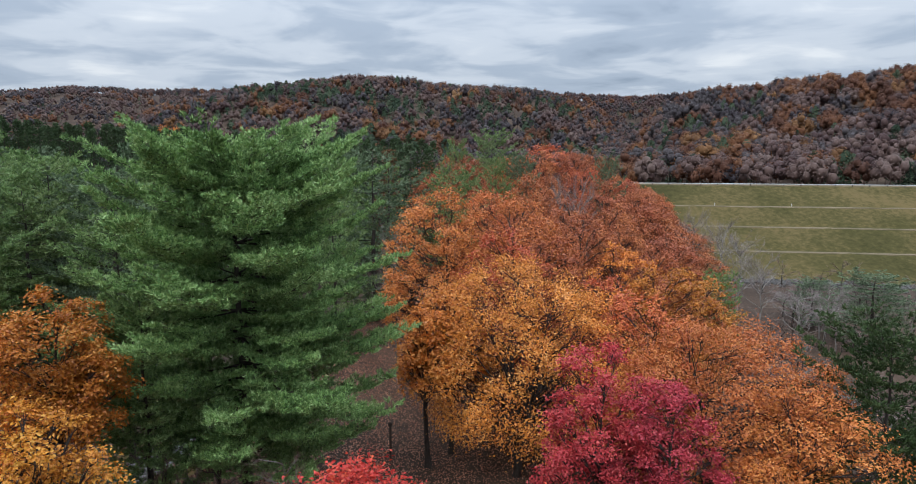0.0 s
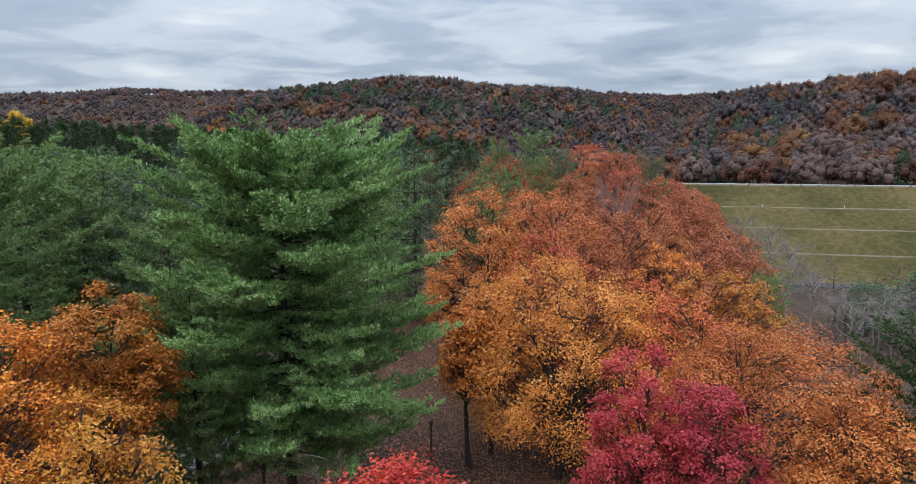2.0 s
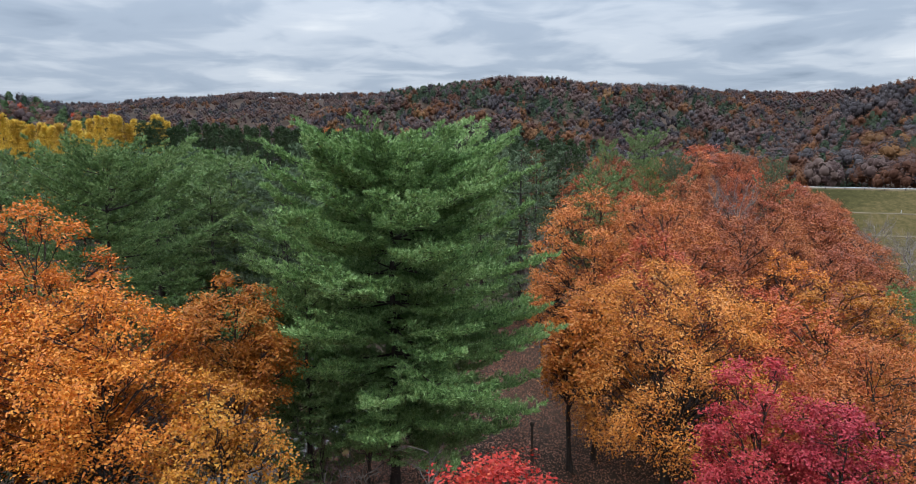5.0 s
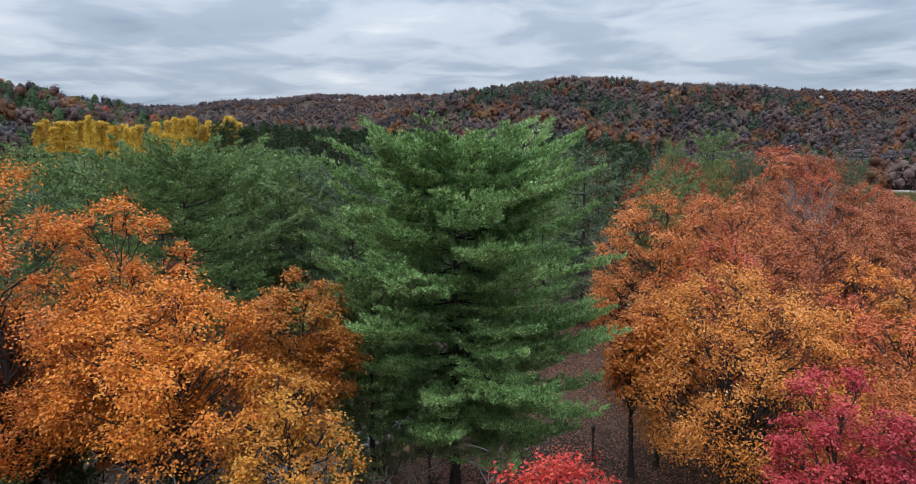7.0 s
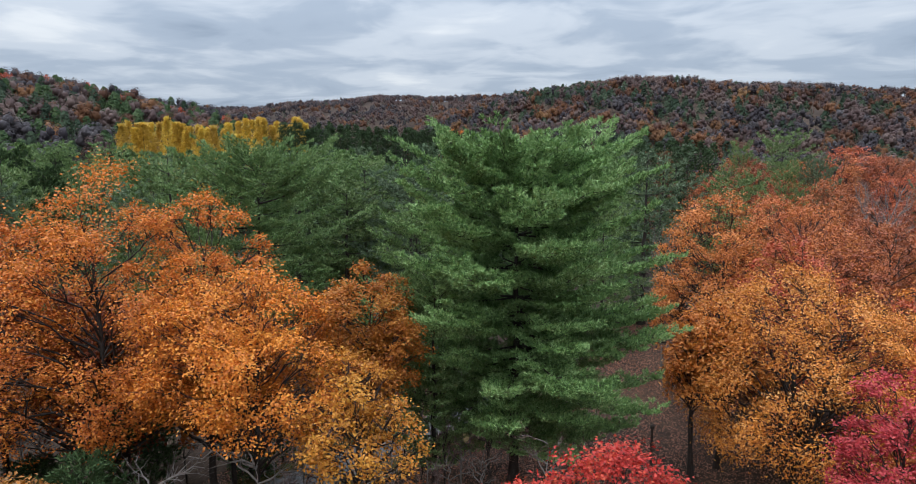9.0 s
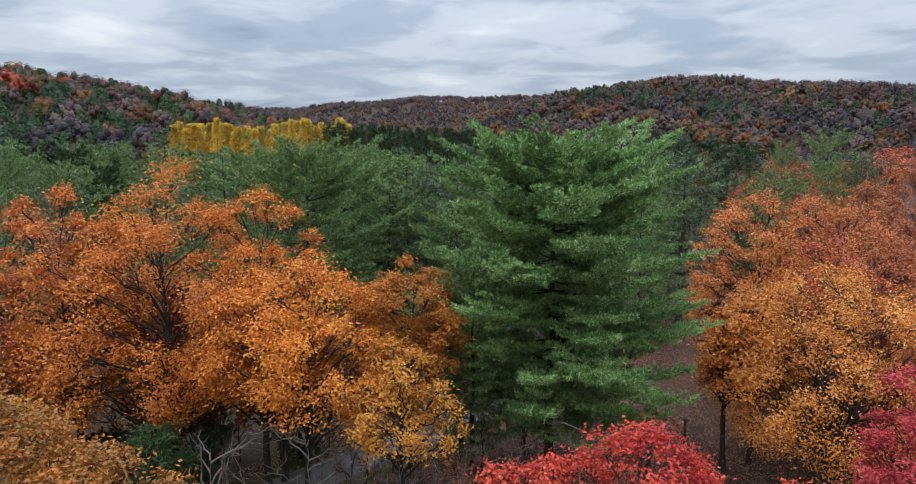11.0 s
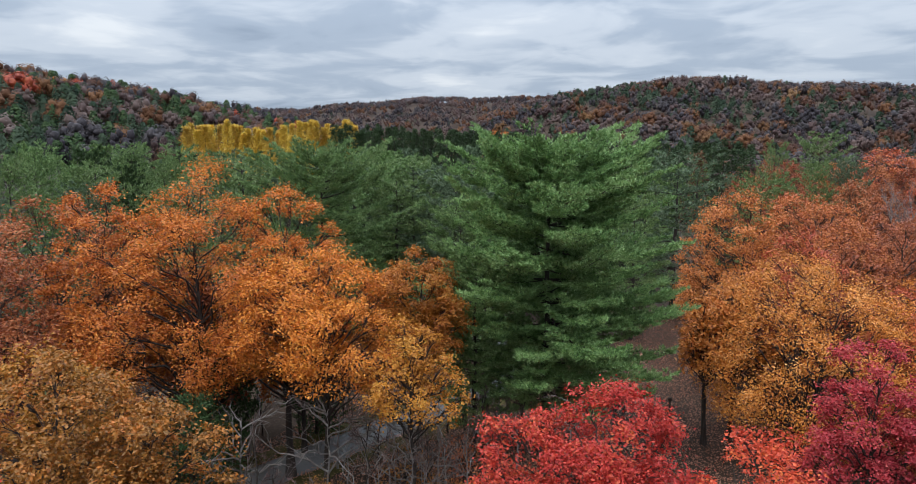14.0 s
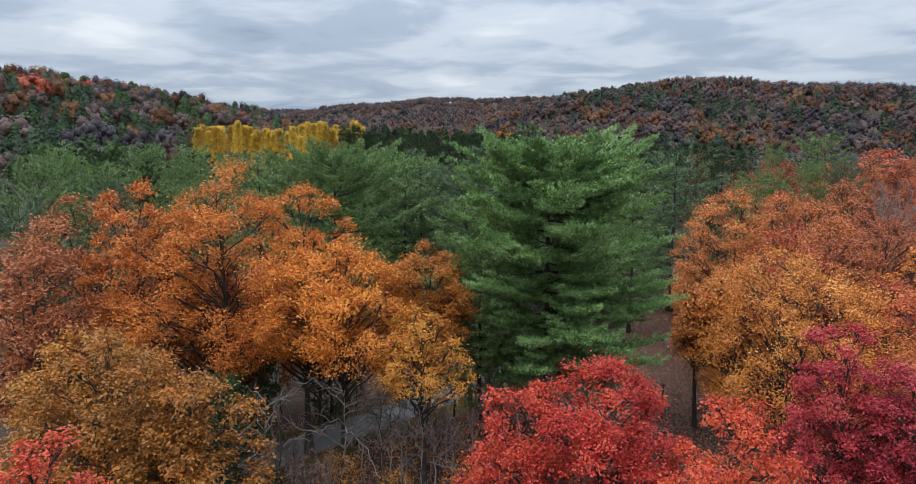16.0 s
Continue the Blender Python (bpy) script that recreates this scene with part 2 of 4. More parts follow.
def tube(build, points, radii, sides=5, slot=0):
    """A tapered limb along a bent line."""
    p, r = np.asarray(points, float), np.asarray(radii, float)
    along = unit(np.gradient(p, axis=0))
    ref = np.where(np.abs(along[:, 2:]) > 0.8, [[1.0, 0, 0]], [[0, 0, 1.0]])
    s = unit(np.cross(along, ref))
    u = np.cross(s, along)
    a = np.arange(sides) * 2 * np.pi / sides
    ring = p[:, None] + r[:, None, None] * (np.cos(a)[None, :, None] * s[:, None] + np.sin(a)[None, :, None] * u[:, None])
    i, j = np.meshgrid(np.arange(len(p) - 1), np.arange(sides), indexing="ij")
    k = (j + 1) % sides
    build.add(ring, np.stack([i * sides + j, i * sides + k, (i + 1) * sides + k, (i + 1) * sides + j], -1).reshape(-1, 4), slot)


def kites(build, c, n, along, length, width, slot=0, tri=False):
    """Pointed four-cornered leaves, slightly folded, or plain three-cornered ones."""
    n, b = unit(n), None
    along = unit(along - n * np.sum(along * n, -1, keepdims=True))
    b = np.cross(n, along)
    length, width = np.asarray(length)[..., None], np.asarray(width)[..., None]
    q = np.stack([c - along * length * 0.5, c + b * width * 0.5 + along * length * 0.08 + n * width * 0.18, c + along * length * 0.5, c - b * width * 0.5 + along * length * 0.08 + n * width * 0.18], 1)
    if tri:
        build.add(q[:, 1:] - along[:, None] * length[:, None] * 0.1, np.arange(len(c) * 3).reshape(-1, 3), slot)
    else:
        build.add(q, np.arange(len(c) * 4).reshape(-1, 4), slot)


def blades(build, c, along, length, width, rng, slot=0):
    """Narrow three-cornered blades: needles and twigs."""
    side = unit(np.cross(along, unit(rng.normal(size=c.shape)))) * np.asarray(width)[..., None] * 0.5
    q = np.stack([c - side, c + side, c + along * np.asarray(length)[..., None]], 1)
    build.add(q, np.arange(len(c) * 3).reshape(-1, 3), slot)


def bend(a, b, sag, rng, n=6, wander=0.05):
    """A limb's line from a to b, rising early and wandering a little."""
    s = np.linspace(0, 1, n)[:, None]
    d = np.linalg.norm(b - a)
    w = rng.normal(size=(n, 3)) * wander * d
    w[0] = w[-1] = 0
    return a + (b - a) * s + np.array([[0, 0, 1.0]]) * np.sin(s * np.pi) * sag * d + w * np.sin(s * np.pi)


# ---- kinds of tree ----
def broadleaf(seed, h, r, base, leaves, leaf, foliage, bark, name, lobes=48, lean=0.6, trunks=1, tri=False, ragged=0.3, sprigs=20):
    """A broadleaf tree: trunk, limbs to each lobe of a domed crown, and sprigs of leaves over each lobe."""
    rng = np.random.default_rng(seed)
    root = new(name)
    wood, crown = Build(), Build()
    zc = base + (h - base) * 0.40
    outer = int(lobes * 0.8)
    g = (np.arange(outer) + 0.5) / outer
    turn = np.arange(outer) * 2.39996 + rng.normal(0, 0.3, outer)
    z = 1 - 1.78 * g
    flat = np.sqrt(np.maximum(1 - z * z, 0))
    way = np.concatenate([np.stack([flat * np.cos(turn), flat * np.sin(turn), z], -1), unit(rng.normal(size=(lobes - outer, 3)) + [0, 0, 0.2])])
    # slow swells make the outline uneven
    swell = 1 + ragged * np.sin(way @ rng.normal(0, 1.9, (3, 4)) + rng.uniform(0, 6.28, 4)).mean(1)[:, None] * 1.4
    depth = np.concatenate([rng.uniform(0.86, 1.0, outer), rng.uniform(0.4, 0.65, lobes - outer)])[:, None]
    rl = r * 0.25 * (48 / lobes) ** 0.4 * rng.uniform(0.7, 1.3, lobes)
    size = np.where(way[:, 2:] > 0, [[r, r, h - zc]], [[r, r, zc - base]])
    centre = way * np.maximum(size * np.clip(swell, 0.5, 1.06) * depth - rl[:, None] * 0.6, 0.1 * r) + np.array([[0, 0, zc]])
    tops = []
    for k in range(trunks):
        foot = np.array([0.0, 0, 0]) if k == 0 else np.append(rng.normal(0, 0.5, 2), 0)
        tip = np.append(rng.normal(0, r * 0.13 * (1 + k), 2), base + (h - base) * 0.75)
        s = np.linspace(0, 1, 9)[:, None]
        line = foot + (tip - foot) * s + np.append(rng.normal(0, 0.14 * lean, (9, 2)), np.zeros((9, 1)), 1) * s
        thick = h * 0.0125 * (1 - 0.82 * s[:, 0]) * (1 + 0.7 * np.exp(-s[:, 0] * 22))
        tube(wood, line, thick, 8)
        tops.append((line, thick))
    for i in range(lobes):
        line, thick = tops[i % trunks]
        c = centre[i]
        out = np.hypot(c[0], c[1])
        start = np.clip((c[2] - out * 0.7 - 0.8) / line[-1, 2], 0.25, 0.97)
        k = start * 8
        a0 = line[int(k)] + (line[min(int(k) + 1, 8)] - line[int(k)]) * (k % 1)
        tr = float(np.interp(k, np.arange(9), thick))
        limb = bend(a0, c, 0.05, rng)
        tube(wood, limb, np.linspace(min(tr * 0.6, 0.13), 0.028, 6), 4)
        # sprigs sit on the outer and upper side of the lobe, with gaps between
        outward = unit(c - np.array([0, 0, zc - 0.2 * h]))
        m = sprigs
        aim = unit(rng.normal(0, 0.75, (m, 3)) + outward * 0.75 + [0, 0, 0.3])
        spot = c + aim * (rl[i] * rng.uniform(0.45, 1.05, m))[:, None]
        wide = rl[i] * rng.uniform(0.2, 0.4, m)
        from_ = limb[rng.integers(3, 6, m)]
        blades(wood, from_, unit(spot - from_), np.linalg.norm(spot - from_, axis=1) * 1.15, np.full(m, 0.04), rng)
        bare = spot[::3]
        blades(wood, bare, unit(aim[::3] + rng.normal(0, 0.4, bare.shape)), rl[i] * rng.uniform(0.3, 0.8, len(bare)), np.full(len(bare), 0.025), rng)
        n = int(leaves / lobes * (rl[i] / rl.mean()) ** 2)
        which = rng.choice(m, n, p=wide / wide.sum())
        off = rng.normal(size=(n, 3)) * [1, 1, 0.6]
        at_ = spot[which] + off * (wide[which] * 0.8)[:, None]
        face = aim[which] * 0.45 + rng.normal(0, 0.5, (n, 3)) + np.array([0, 0, 0.55])
        kites(crown, at_, face, off * 0.7 + rng.normal(0, 0.6, (n, 3)) + np.array([0, 0, -0.25]), leaf * rng.uniform(0.6, 1.4, n), leaf * (0.9 if tri else 0.72) * rng.uniform(0.7, 1.25, n), tri=tri)
    part("trunk", wood, [bark], root, soft=True)
    part("crown", crown, [foliage], root)
    return root


def pine(seed, h, r, base, shape, foliage, bark, name, needle=0.26, width=0.05, density=16, blades_each=6, whorl=1.2, per_whorl=(5, 8), rise=(-0.1, 0.1, 0.75), gap=0.6, inner=0.16, fine=True, lop=0.16, heavy=0.0):
    """A white pine: whorls of long boughs, each with flat plumes of upturned needle tufts."""
    rng = np.random.default_rng(seed)
    root = new(name)
    wood, crown = Build(), Build()
    s = np.linspace(0, 1, 12)[:, None]
    line = np.concatenate([rng.normal(0, 0.08, (12, 2)) * np.sin(s * 3), s * h * 0.95], 1)
    tube(wood, line, np.maximum(h * 0.0135 * (1 - s[:, 0]) ** 0.8, 0.03) * (1 + 0.5 * np.exp(-s[:, 0] * 25)), 8)
    up = np.array([0, 0, 1.0])
    spots, ways = [], []
    z, side_turn = base, rng.uniform(0, 6.28)
    while z < h * 0.93:
        u = (z - base) / (h - base)
        count = int(rng.integers(*per_whorl))
        off = rng.uniform(0, 6.28)
        for k in range(count):
            a = off + k * 6.283 / count + rng.normal(0, 0.2)
            ln = max(r * np.interp(u, *shape) * rng.uniform(0.66, 1.1) * (1 + lop * math.sin(a * 2 + side_turn + u * 5) + heavy * math.cos(a)), 0.6)
            pitch = np.interp(u, [0, 0.55, 1], rise) + rng.normal(0, 0.09)
            # the top stays rounded: no bough climbs past the tip
            pitch = min(pitch, math.asin(min(max((h - z) / ln - 0.11, 0.0), 0.95)))
            d = np.array([math.cos(a), math.sin(a), 0.0])
            side = np.cross(d, up)
            t = np.linspace(0, 1, 7)[:, None]
            root_at = np.array([[np.interp(z / h, s[:, 0], line[:, 0]), np.interp(z / h, s[:, 0], line[:, 1]), z + rng.normal(0, 0.15)]])
            bough = root_at + (d * math.cos(pitch) + up * math.sin(pitch)) * ln * t + up * ln * (0.14 * t ** 3 - 0.05 * np.sin(t * np.pi)) + side * rng.normal(0, 0.06) * ln * t ** 2
            tube(wood, bough if fine else bough[::3], np.linspace(max(0.009 * ln, 0.02), 0.01, 7 if fine else 3), 4 if fine else 3)
            m = max(3, int(ln * (1 - inner) / gap * 2))
            tt = np.append(np.linspace(inner, 0.96, m) + rng.normal(0, 0.03, m), [1.0])
            for j, q in enumerate(np.clip(tt, 0.1, 1.0)):
                p0 = np.array([np.interp(q, t[:, 0], bough[:, c]) for c in range(3)])
                swing = (1 if j % 2 else -1) * rng.uniform(0.5, 1.0) if j < m else 0.0
                way = unit(d * math.cos(swing) + side * math.sin(swing) + up * (rng.uniform(-0.02, 0.3) + 0.5 * max(pitch, 0)))
                pl = float(np.clip((0.2 * ln + 0.7) * (1.2 - 0.75 * q) * rng.uniform(0.7, 1.3), 0.5, 2.6))
                n = max(4, int(pl * density))
                e = rng.uniform(0.08, 1.0, (n, 1)) ** 0.8
                across = np.cross(way, up)
                lat = rng.normal(0, 1, (n, 1)) * (0.26 * pl * (1.1 - e) + 0.06)
                spots.append(p0 + way * pl * e + across * lat + up * (0.16 * pl * e ** 2 + rng.normal(0, 0.07, (n, 1))))
                ways.append(unit(way * 0.55 + up * 0.7 + across * np.sign(lat) * 0.3 + rng.normal(0, 0.25, (n, 3))))
                if fine:
                    blades(wood, p0[None], way[None], np.array([pl]), np.array([0.05]), rng)
        z += whorl * rng.uniform(0.75, 1.25) * (1.0 if u < 0.7 else 0.7)
    spots, ways = np.concatenate(spots), np.concatenate(ways)
    c = np.repeat(spots, blades_each, 0)
    w = unit(np.repeat(ways, blades_each, 0) + rng.normal(0, 0.5, (len(c), 3)))
    blades(crown, c, w, needle * rng.uniform(0.7, 1.25, len(c)), width * rng.uniform(0.7, 1.3, len(c)), rng)
    part("trunk", wood, [bark], root, soft=True)
    part("crown", crown, [foliage], root)
    return root


def conifer(seed, h, r, base, shape, tufts, needle, width, foliage, bark, name, whorl=0.85, rise=(0.05, 0.9), droop=0.0, blades_each=6, spread=0.75, thick=0.0125, fine=True, lift=0.6, inner=0.2, fan=0.34, pad=0.3, shoot=(-0.05, 0.3), flat=0.42, per_whorl=(4, 7), boughs=True, sparse=1.0):
    """A conifer: whorls of boughs whose length follows shape, with flat fans of needle tufts."""
    rng = np.random.default_rng(seed)
    root = new(name)
    wood, crown = Build(), Build()
    s = np.linspace(0, 1, 12)[:, None]
    line = np.concatenate([rng.normal(0, 0.08, (12, 2)) * np.sin(s * 3), s * h * 0.985], 1)
    tube(wood, line, np.maximum(h * thick * (1 - s[:, 0]) ** 0.8, 0.02) * (1 + 0.5 * np.exp(-s[:, 0] * 25)), 8)
    spots, ways, weight = [], [], []
    z = base
    while z < h - 0.5:
        u = (z - base) / (h - base)
        reach = r * np.interp(u, *shape)
        count = int(rng.integers(*per_whorl)) if u < 0.9 else 4
        off = rng.uniform(0, 6.28)
        for k in range(count):
            a = off + k * 6.283 / count + rng.normal(0, 0.22)
            ln = max(reach * rng.uniform(0.62, 1.12), 0.35)
            pitch = np.interp(u, [0, 1], rise) + rng.normal(0, 0.09)
            d = np.array([math.cos(a), math.sin(a), 0.0])
            t = np.linspace(0, 1, 7)[:, None]
            x = float(np.interp(z / h, s[:, 0], line[:, 0])), float(np.interp(z / h, s[:, 0], line[:, 1]))
            bough = np.array([[*x, z]]) + d * ln * t * math.cos(pitch) + np.array([[0, 0, 1.0]]) * (ln * t * math.sin(pitch) - droop * ln * t * (1 - 0.55 * t) + 0.16 * ln * t ** 3)
            if boughs:
                tube(wood, bough if fine else bough[::6], np.linspace(max(0.008 * ln, 0.012), 0.008, 7 if fine else 2), 4 if fine else 3)
            # side shoots in a flat fan
            m = max(4, int(ln * (4.6 if fine else 3.0)))
            tt = np.sort(rng.uniform(inner if ln > 1.5 else 0.1, 1.0, m))
            p0 = np.stack([np.interp(tt, t[:, 0], bough[:, j]) for j in range(3)], -1)
            sideways = np.cross(d, [0, 0, 1.0])
            sl = ln * fan * (1.12 - tt) * rng.choice([-1, 1], m) * rng.uniform(0.5, 1.2, m)
            p1 = p0 + sideways * sl[:, None] + d * np.abs(sl)[:, None] * 0.75 + np.array([0, 0, 1.0]) * (np.abs(sl) * rng.uniform(*shoot, m))[:, None]
            p1 = np.concatenate([p1, p0[np.abs(sl) > 0.9] * 0.5 + p1[np.abs(sl) > 0.9] * 0.5, bough[-2:]])
            p1 = p1[rng.random(len(p1)) < (sparse if u < 0.88 else 1.0)]
            spots.append(p1)
            ways.append(np.broadcast_to(unit(d * 0.6 + np.array([0, 0, lift - droop])), p1.shape))
        z += whorl * rng.uniform(0.75, 1.25) * (1.0 if u < 0.75 else 0.6 if u < 0.9 else 0.35)
    spots, ways = np.concatenate(spots), np.concatenate(ways)
    # each shoot ends in a flat pad of tufts
    which = np.concatenate([rng.permutation(len(spots)) for _ in range(tufts // len(spots) + 1)])[:tufts]
    shift = rng.normal(0, 1, (tufts, 3)) * pad * [1, 1, flat]
    spots, ways = spots[which] + shift, unit(ways[which] + shift / pad * 0.35)
    c = np.repeat(spots, blades_each, 0)
    w = unit(np.repeat(ways, blades_each, 0) + rng.normal(0, spread, (len(c), 3)))
    blades(crown, c, w, needle * rng.uniform(0.7, 1.25, len(c)), width * rng.uniform(0.7, 1.3, len(c)), rng)
    part("trunk", wood, [bark], root, soft=True)
    part("crown", crown, [foliage], root)
    return root


def bare_tree(seed, h, r, bark, twig, name, twigs=900, limbs=16, stout=1.0, subs=7, climb=(0.35, 1.3)):
    """A leafless tree: trunk, limbs, branches and a haze of twigs."""
    rng = np.random.default_rng(seed)
    root = new(name)
    wood, fine = Build(), Build()
    s = np.linspace(0, 1, 8)[:, None]
    line = np.concatenate([rng.normal(0, 0.12, (8, 2)) * s * 2, s * h * 0.85], 1)
    tube(wood, line, h * 0.011 * (1 - 0.88 * s[:, 0]), 7)
    ends, ways = [], []
    for i in range(limbs):
        k = rng.uniform(2.2, 6.8)
        a0 = line[int(k)] + (line[int(k) + 1] - line[int(k)]) * (k % 1)
        a = i * 2.4 + rng.normal(0, 0.3)
        d = np.array([math.cos(a), math.sin(a), rng.uniform(*climb)])
        d /= np.linalg.norm(d)
        ln = r * rng.uniform(0.7, 1.15) * (1.2 - k / 11)
        limb = bend(a0, a0 + d * ln, 0.07, rng, 6, 0.06)
        tube(wood, limb, np.linspace(h * 0.005 * stout, 0.018 * stout, 6), 5)
        for q in range(subs):
            t = rng.uniform(0.25, 1) * 4.99
            b0 = limb[int(t)] + (limb[int(t) + 1] - limb[int(t)]) * (t % 1)
            e = unit(d + rng.normal(0, 0.6, 3) + [0, 0, 0.25])
            b1 = b0 + e * ln * rng.uniform(0.25, 0.55)
            sub = bend(b0, b1, 0.05, rng, 4, 0.07)
            tube(wood, sub, np.linspace(0.022 * stout, 0.009 * stout, 4), 3)
            ends.append(sub)
            ways.append(np.broadcast_to(e, sub.shape))
    ends, ways = np.concatenate(ends), np.concatenate(ways)
    pick = rng.integers(0, len(ends), twigs)
    w = unit(ways[pick] + rng.normal(0, 0.55, (twigs, 3)) + [0, 0, 0.2])
    blades(fine, ends[pick], w, r * 0.24 * rng.uniform(0.5, 1.3, twigs), np.full(twigs, 0.022 + 0.0015 * r), rng)
    part("trunk", wood, [bark], root, soft=True)
    tagged(part("twig_haze", fine, [twig], root), kind="stuff")
    return root


def stand(root, x, y, turn=0.0, sx=1.0, sz=1.0, sink=0.15):
    root.matrix_basis = Matrix.LocRotScale((x, y, float(ground(x, y)) - sink), Euler((0, 0, turn)), (sx, sx, sz))
    return root


def recolour(root, foliage, part_name="crown"):
    for c in root.children:
        if c.name.split(".")[0] == part_name:
            c.material_slots[0].link = "OBJECT"
            c.material_slots[0].material = foliage


def planted(protos, used, x, y, top, r, rng, foliage=None, narrow=1.0):
    """Places the next tree of a few grown shapes, scaled to its height and spread."""
    i = len(used) if len(used) < len(protos) else int(rng.integers(0, len(protos)))
    root, h0, r0 = protos[i]
    ob = copy_thing(root, Matrix()) if i in used else root
    used.add(i)
    h = top - float(ground(x, y))
    stand(ob, x, y, rng.uniform(0, 6.28), r / r0 * narrow, h / h0)
    if foliage:
        recolour(ob, foliage)
    return ob


# ---- the lie of the land ----
# the valley floor, the hills round it and the dam, in metres
def smooth(a, b, v):
    s = np.clip((v - a) / (b - a), 0, 1)
    return s * s * (3 - 2 * s)


# each hill: foot and crest distance, then azimuths (right of north) and the crest's rise in degrees
HILLS = [
    (165, 420, [-180, -120, -75, -61, -58, -54, -50, -46, -43, -40, -36, -30, 180], [0, 1, 5.4, 5.9, 5.6, 5.2, 4.7, 3.95, 3.3, 2.3, 0.6, 0, 0], 16),
    (900, 1700, [-180, -80, -50, -40, -34, -30, -22, -15, 10, 180], [1, 1, 2.6, 3.0, 3.6, 4.0, 4.0, 3.8, 3.0, 1], 16),
    (480, 1000, [-180, -30, -24, -18.5, -15, -9, -4, 3.3, 7, 9.8, 12.5, 14.6, 16.4, 180], [0, 0, 2.6, 4.26, 4.8, 5.2, 5.1, 4.6, 4.05, 3.2, 2.1, 0.9, 0, 0], 15),
    (290, 650, [-180, 13.5, 15, 17, 18.5, 20.3, 24, 28, 31, 34, 45, 70, 120, 180], [0, 0, 0.9, 2.3, 3.3, 3.9, 4.5, 4.85, 4.9, 5.2, 5.6, 5, 2, 0], 15),
    (1000, 1450, [-180, -6, 0, 5, 10.7, 15.4, 20, 24, 32, 180], [0, 0, 2.5, 4.1, 3.85, 3.6, 3.7, 3.0, 2, 0], 15),
]
EYE_LEVEL = 27.0


def hill(k, r, az):
    foot, crest, turn, rise, tree = HILLS[k]
    e = np.interp(az, turn, rise)
    top = np.maximum(EYE_LEVEL + crest * np.tan(np.radians(e)) - tree, 0) * smooth(0.0, 1.0, e)
    s = np.clip((r - foot) / (crest - foot), 0, 1)
    return top * (0.55 * np.sin(s * np.pi / 2) ** 2 + 0.45 * s) * (1 - 0.5 * smooth(crest, crest * 1.8, r))


def ground(x, y):
    x, y = np.asarray(x, float), np.asarray(y, float)
    r, az = np.hypot(x, y), np.degrees(np.arctan2(x, y))
    out = 7 * smooth(110, 420, r) * smooth(5, 25, -az) + 5 * smooth(190, 300, r) + 25 * smooth(2200, 4000, r)
    for k in range(len(HILLS)):
        out = np.maximum(out, hill(k, r, az))
    roll = np.sin(x * 0.021 + 1.3) * np.sin(y * 0.017 + 0.4) * smooth(150, 500, r) * 4 + np.sin(x * 0.05) * np.cos(y * 0.043 + 2) * smooth(60, 160, r) * 0.5
    return out + roll


def land():
    """One sheet from underfoot to the horizon, finer near the middle."""
    b = Build()
    n_a, radii = 216, np.concatenate([[0.5], np.linspace(6, 200, 40), np.geomspace(208, 4600, 64)])
    a = np.arange(n_a) * 2 * np.pi / n_a
    x, y = radii[:, None] * np.sin(a), radii[:, None] * np.cos(a)
    co = np.stack([x, y, ground(x, y)], -1)
    i, j = np.meshgrid(np.arange(len(radii) - 1), np.arange(n_a), indexing="ij")
    k = (j + 1) % n_a
    b.add(co, np.stack([i * n_a + j, i * n_a + k, (i + 1) * n_a + k, (i + 1) * n_a + j], -1).reshape(-1, 4))
    b.faces.append((np.arange(n_a)[None, :], 0))
    return tagged(new("ground", b.mesh("ground", [LITTER], True)), "brown leaf-littered valley floor and wooded hills", "ground", kind="structure")


land()

# the dam: its own axes, u along the crest and v up the face
DAM_AT, DAM_TURN = (60.0, 125.0), radians(-8)


def dam_place(u, v, z):
    c, s = math.cos(DAM_TURN), math.sin(DAM_TURN)
    return (DAM_AT[0] + u * c - v * s, DAM_AT[1] + u * s + v * c, z)


DAM_FACE = [(-3, -1.0), (0, 0.1), (9.8, 3.75), (12.2, 3.95), (20.2, 7.55), (22.6, 7.75), (29.7, 11.2), (32.1, 11.4), (41.2, 15.4), (47.5, 15.5), (80, 2.0), (84, -1)]


def sweep(name, profile, u0, u1, steps, material, label, category, kind="structure", jitter=0.0):
    rng = np.random.default_rng(5)
    b = Build()
    u = np.linspace(u0, u1, steps)
    co = np.array([[dam_place(a, v, z + rng.normal(0, jitter)) for v, z in profile] for a in u])
    m = len(profile)
    i, j = np.meshgrid(np.arange(steps - 1), np.arange(m - 1), indexing="ij")
    b.add(co, np.stack([i * m + j, (i + 1) * m + j, (i + 1) * m + j + 1, i * m + j + 1], -1).reshape(-1, 4))
    return tagged(new(name, b.mesh(name, [material])), label, category, kind=kind)


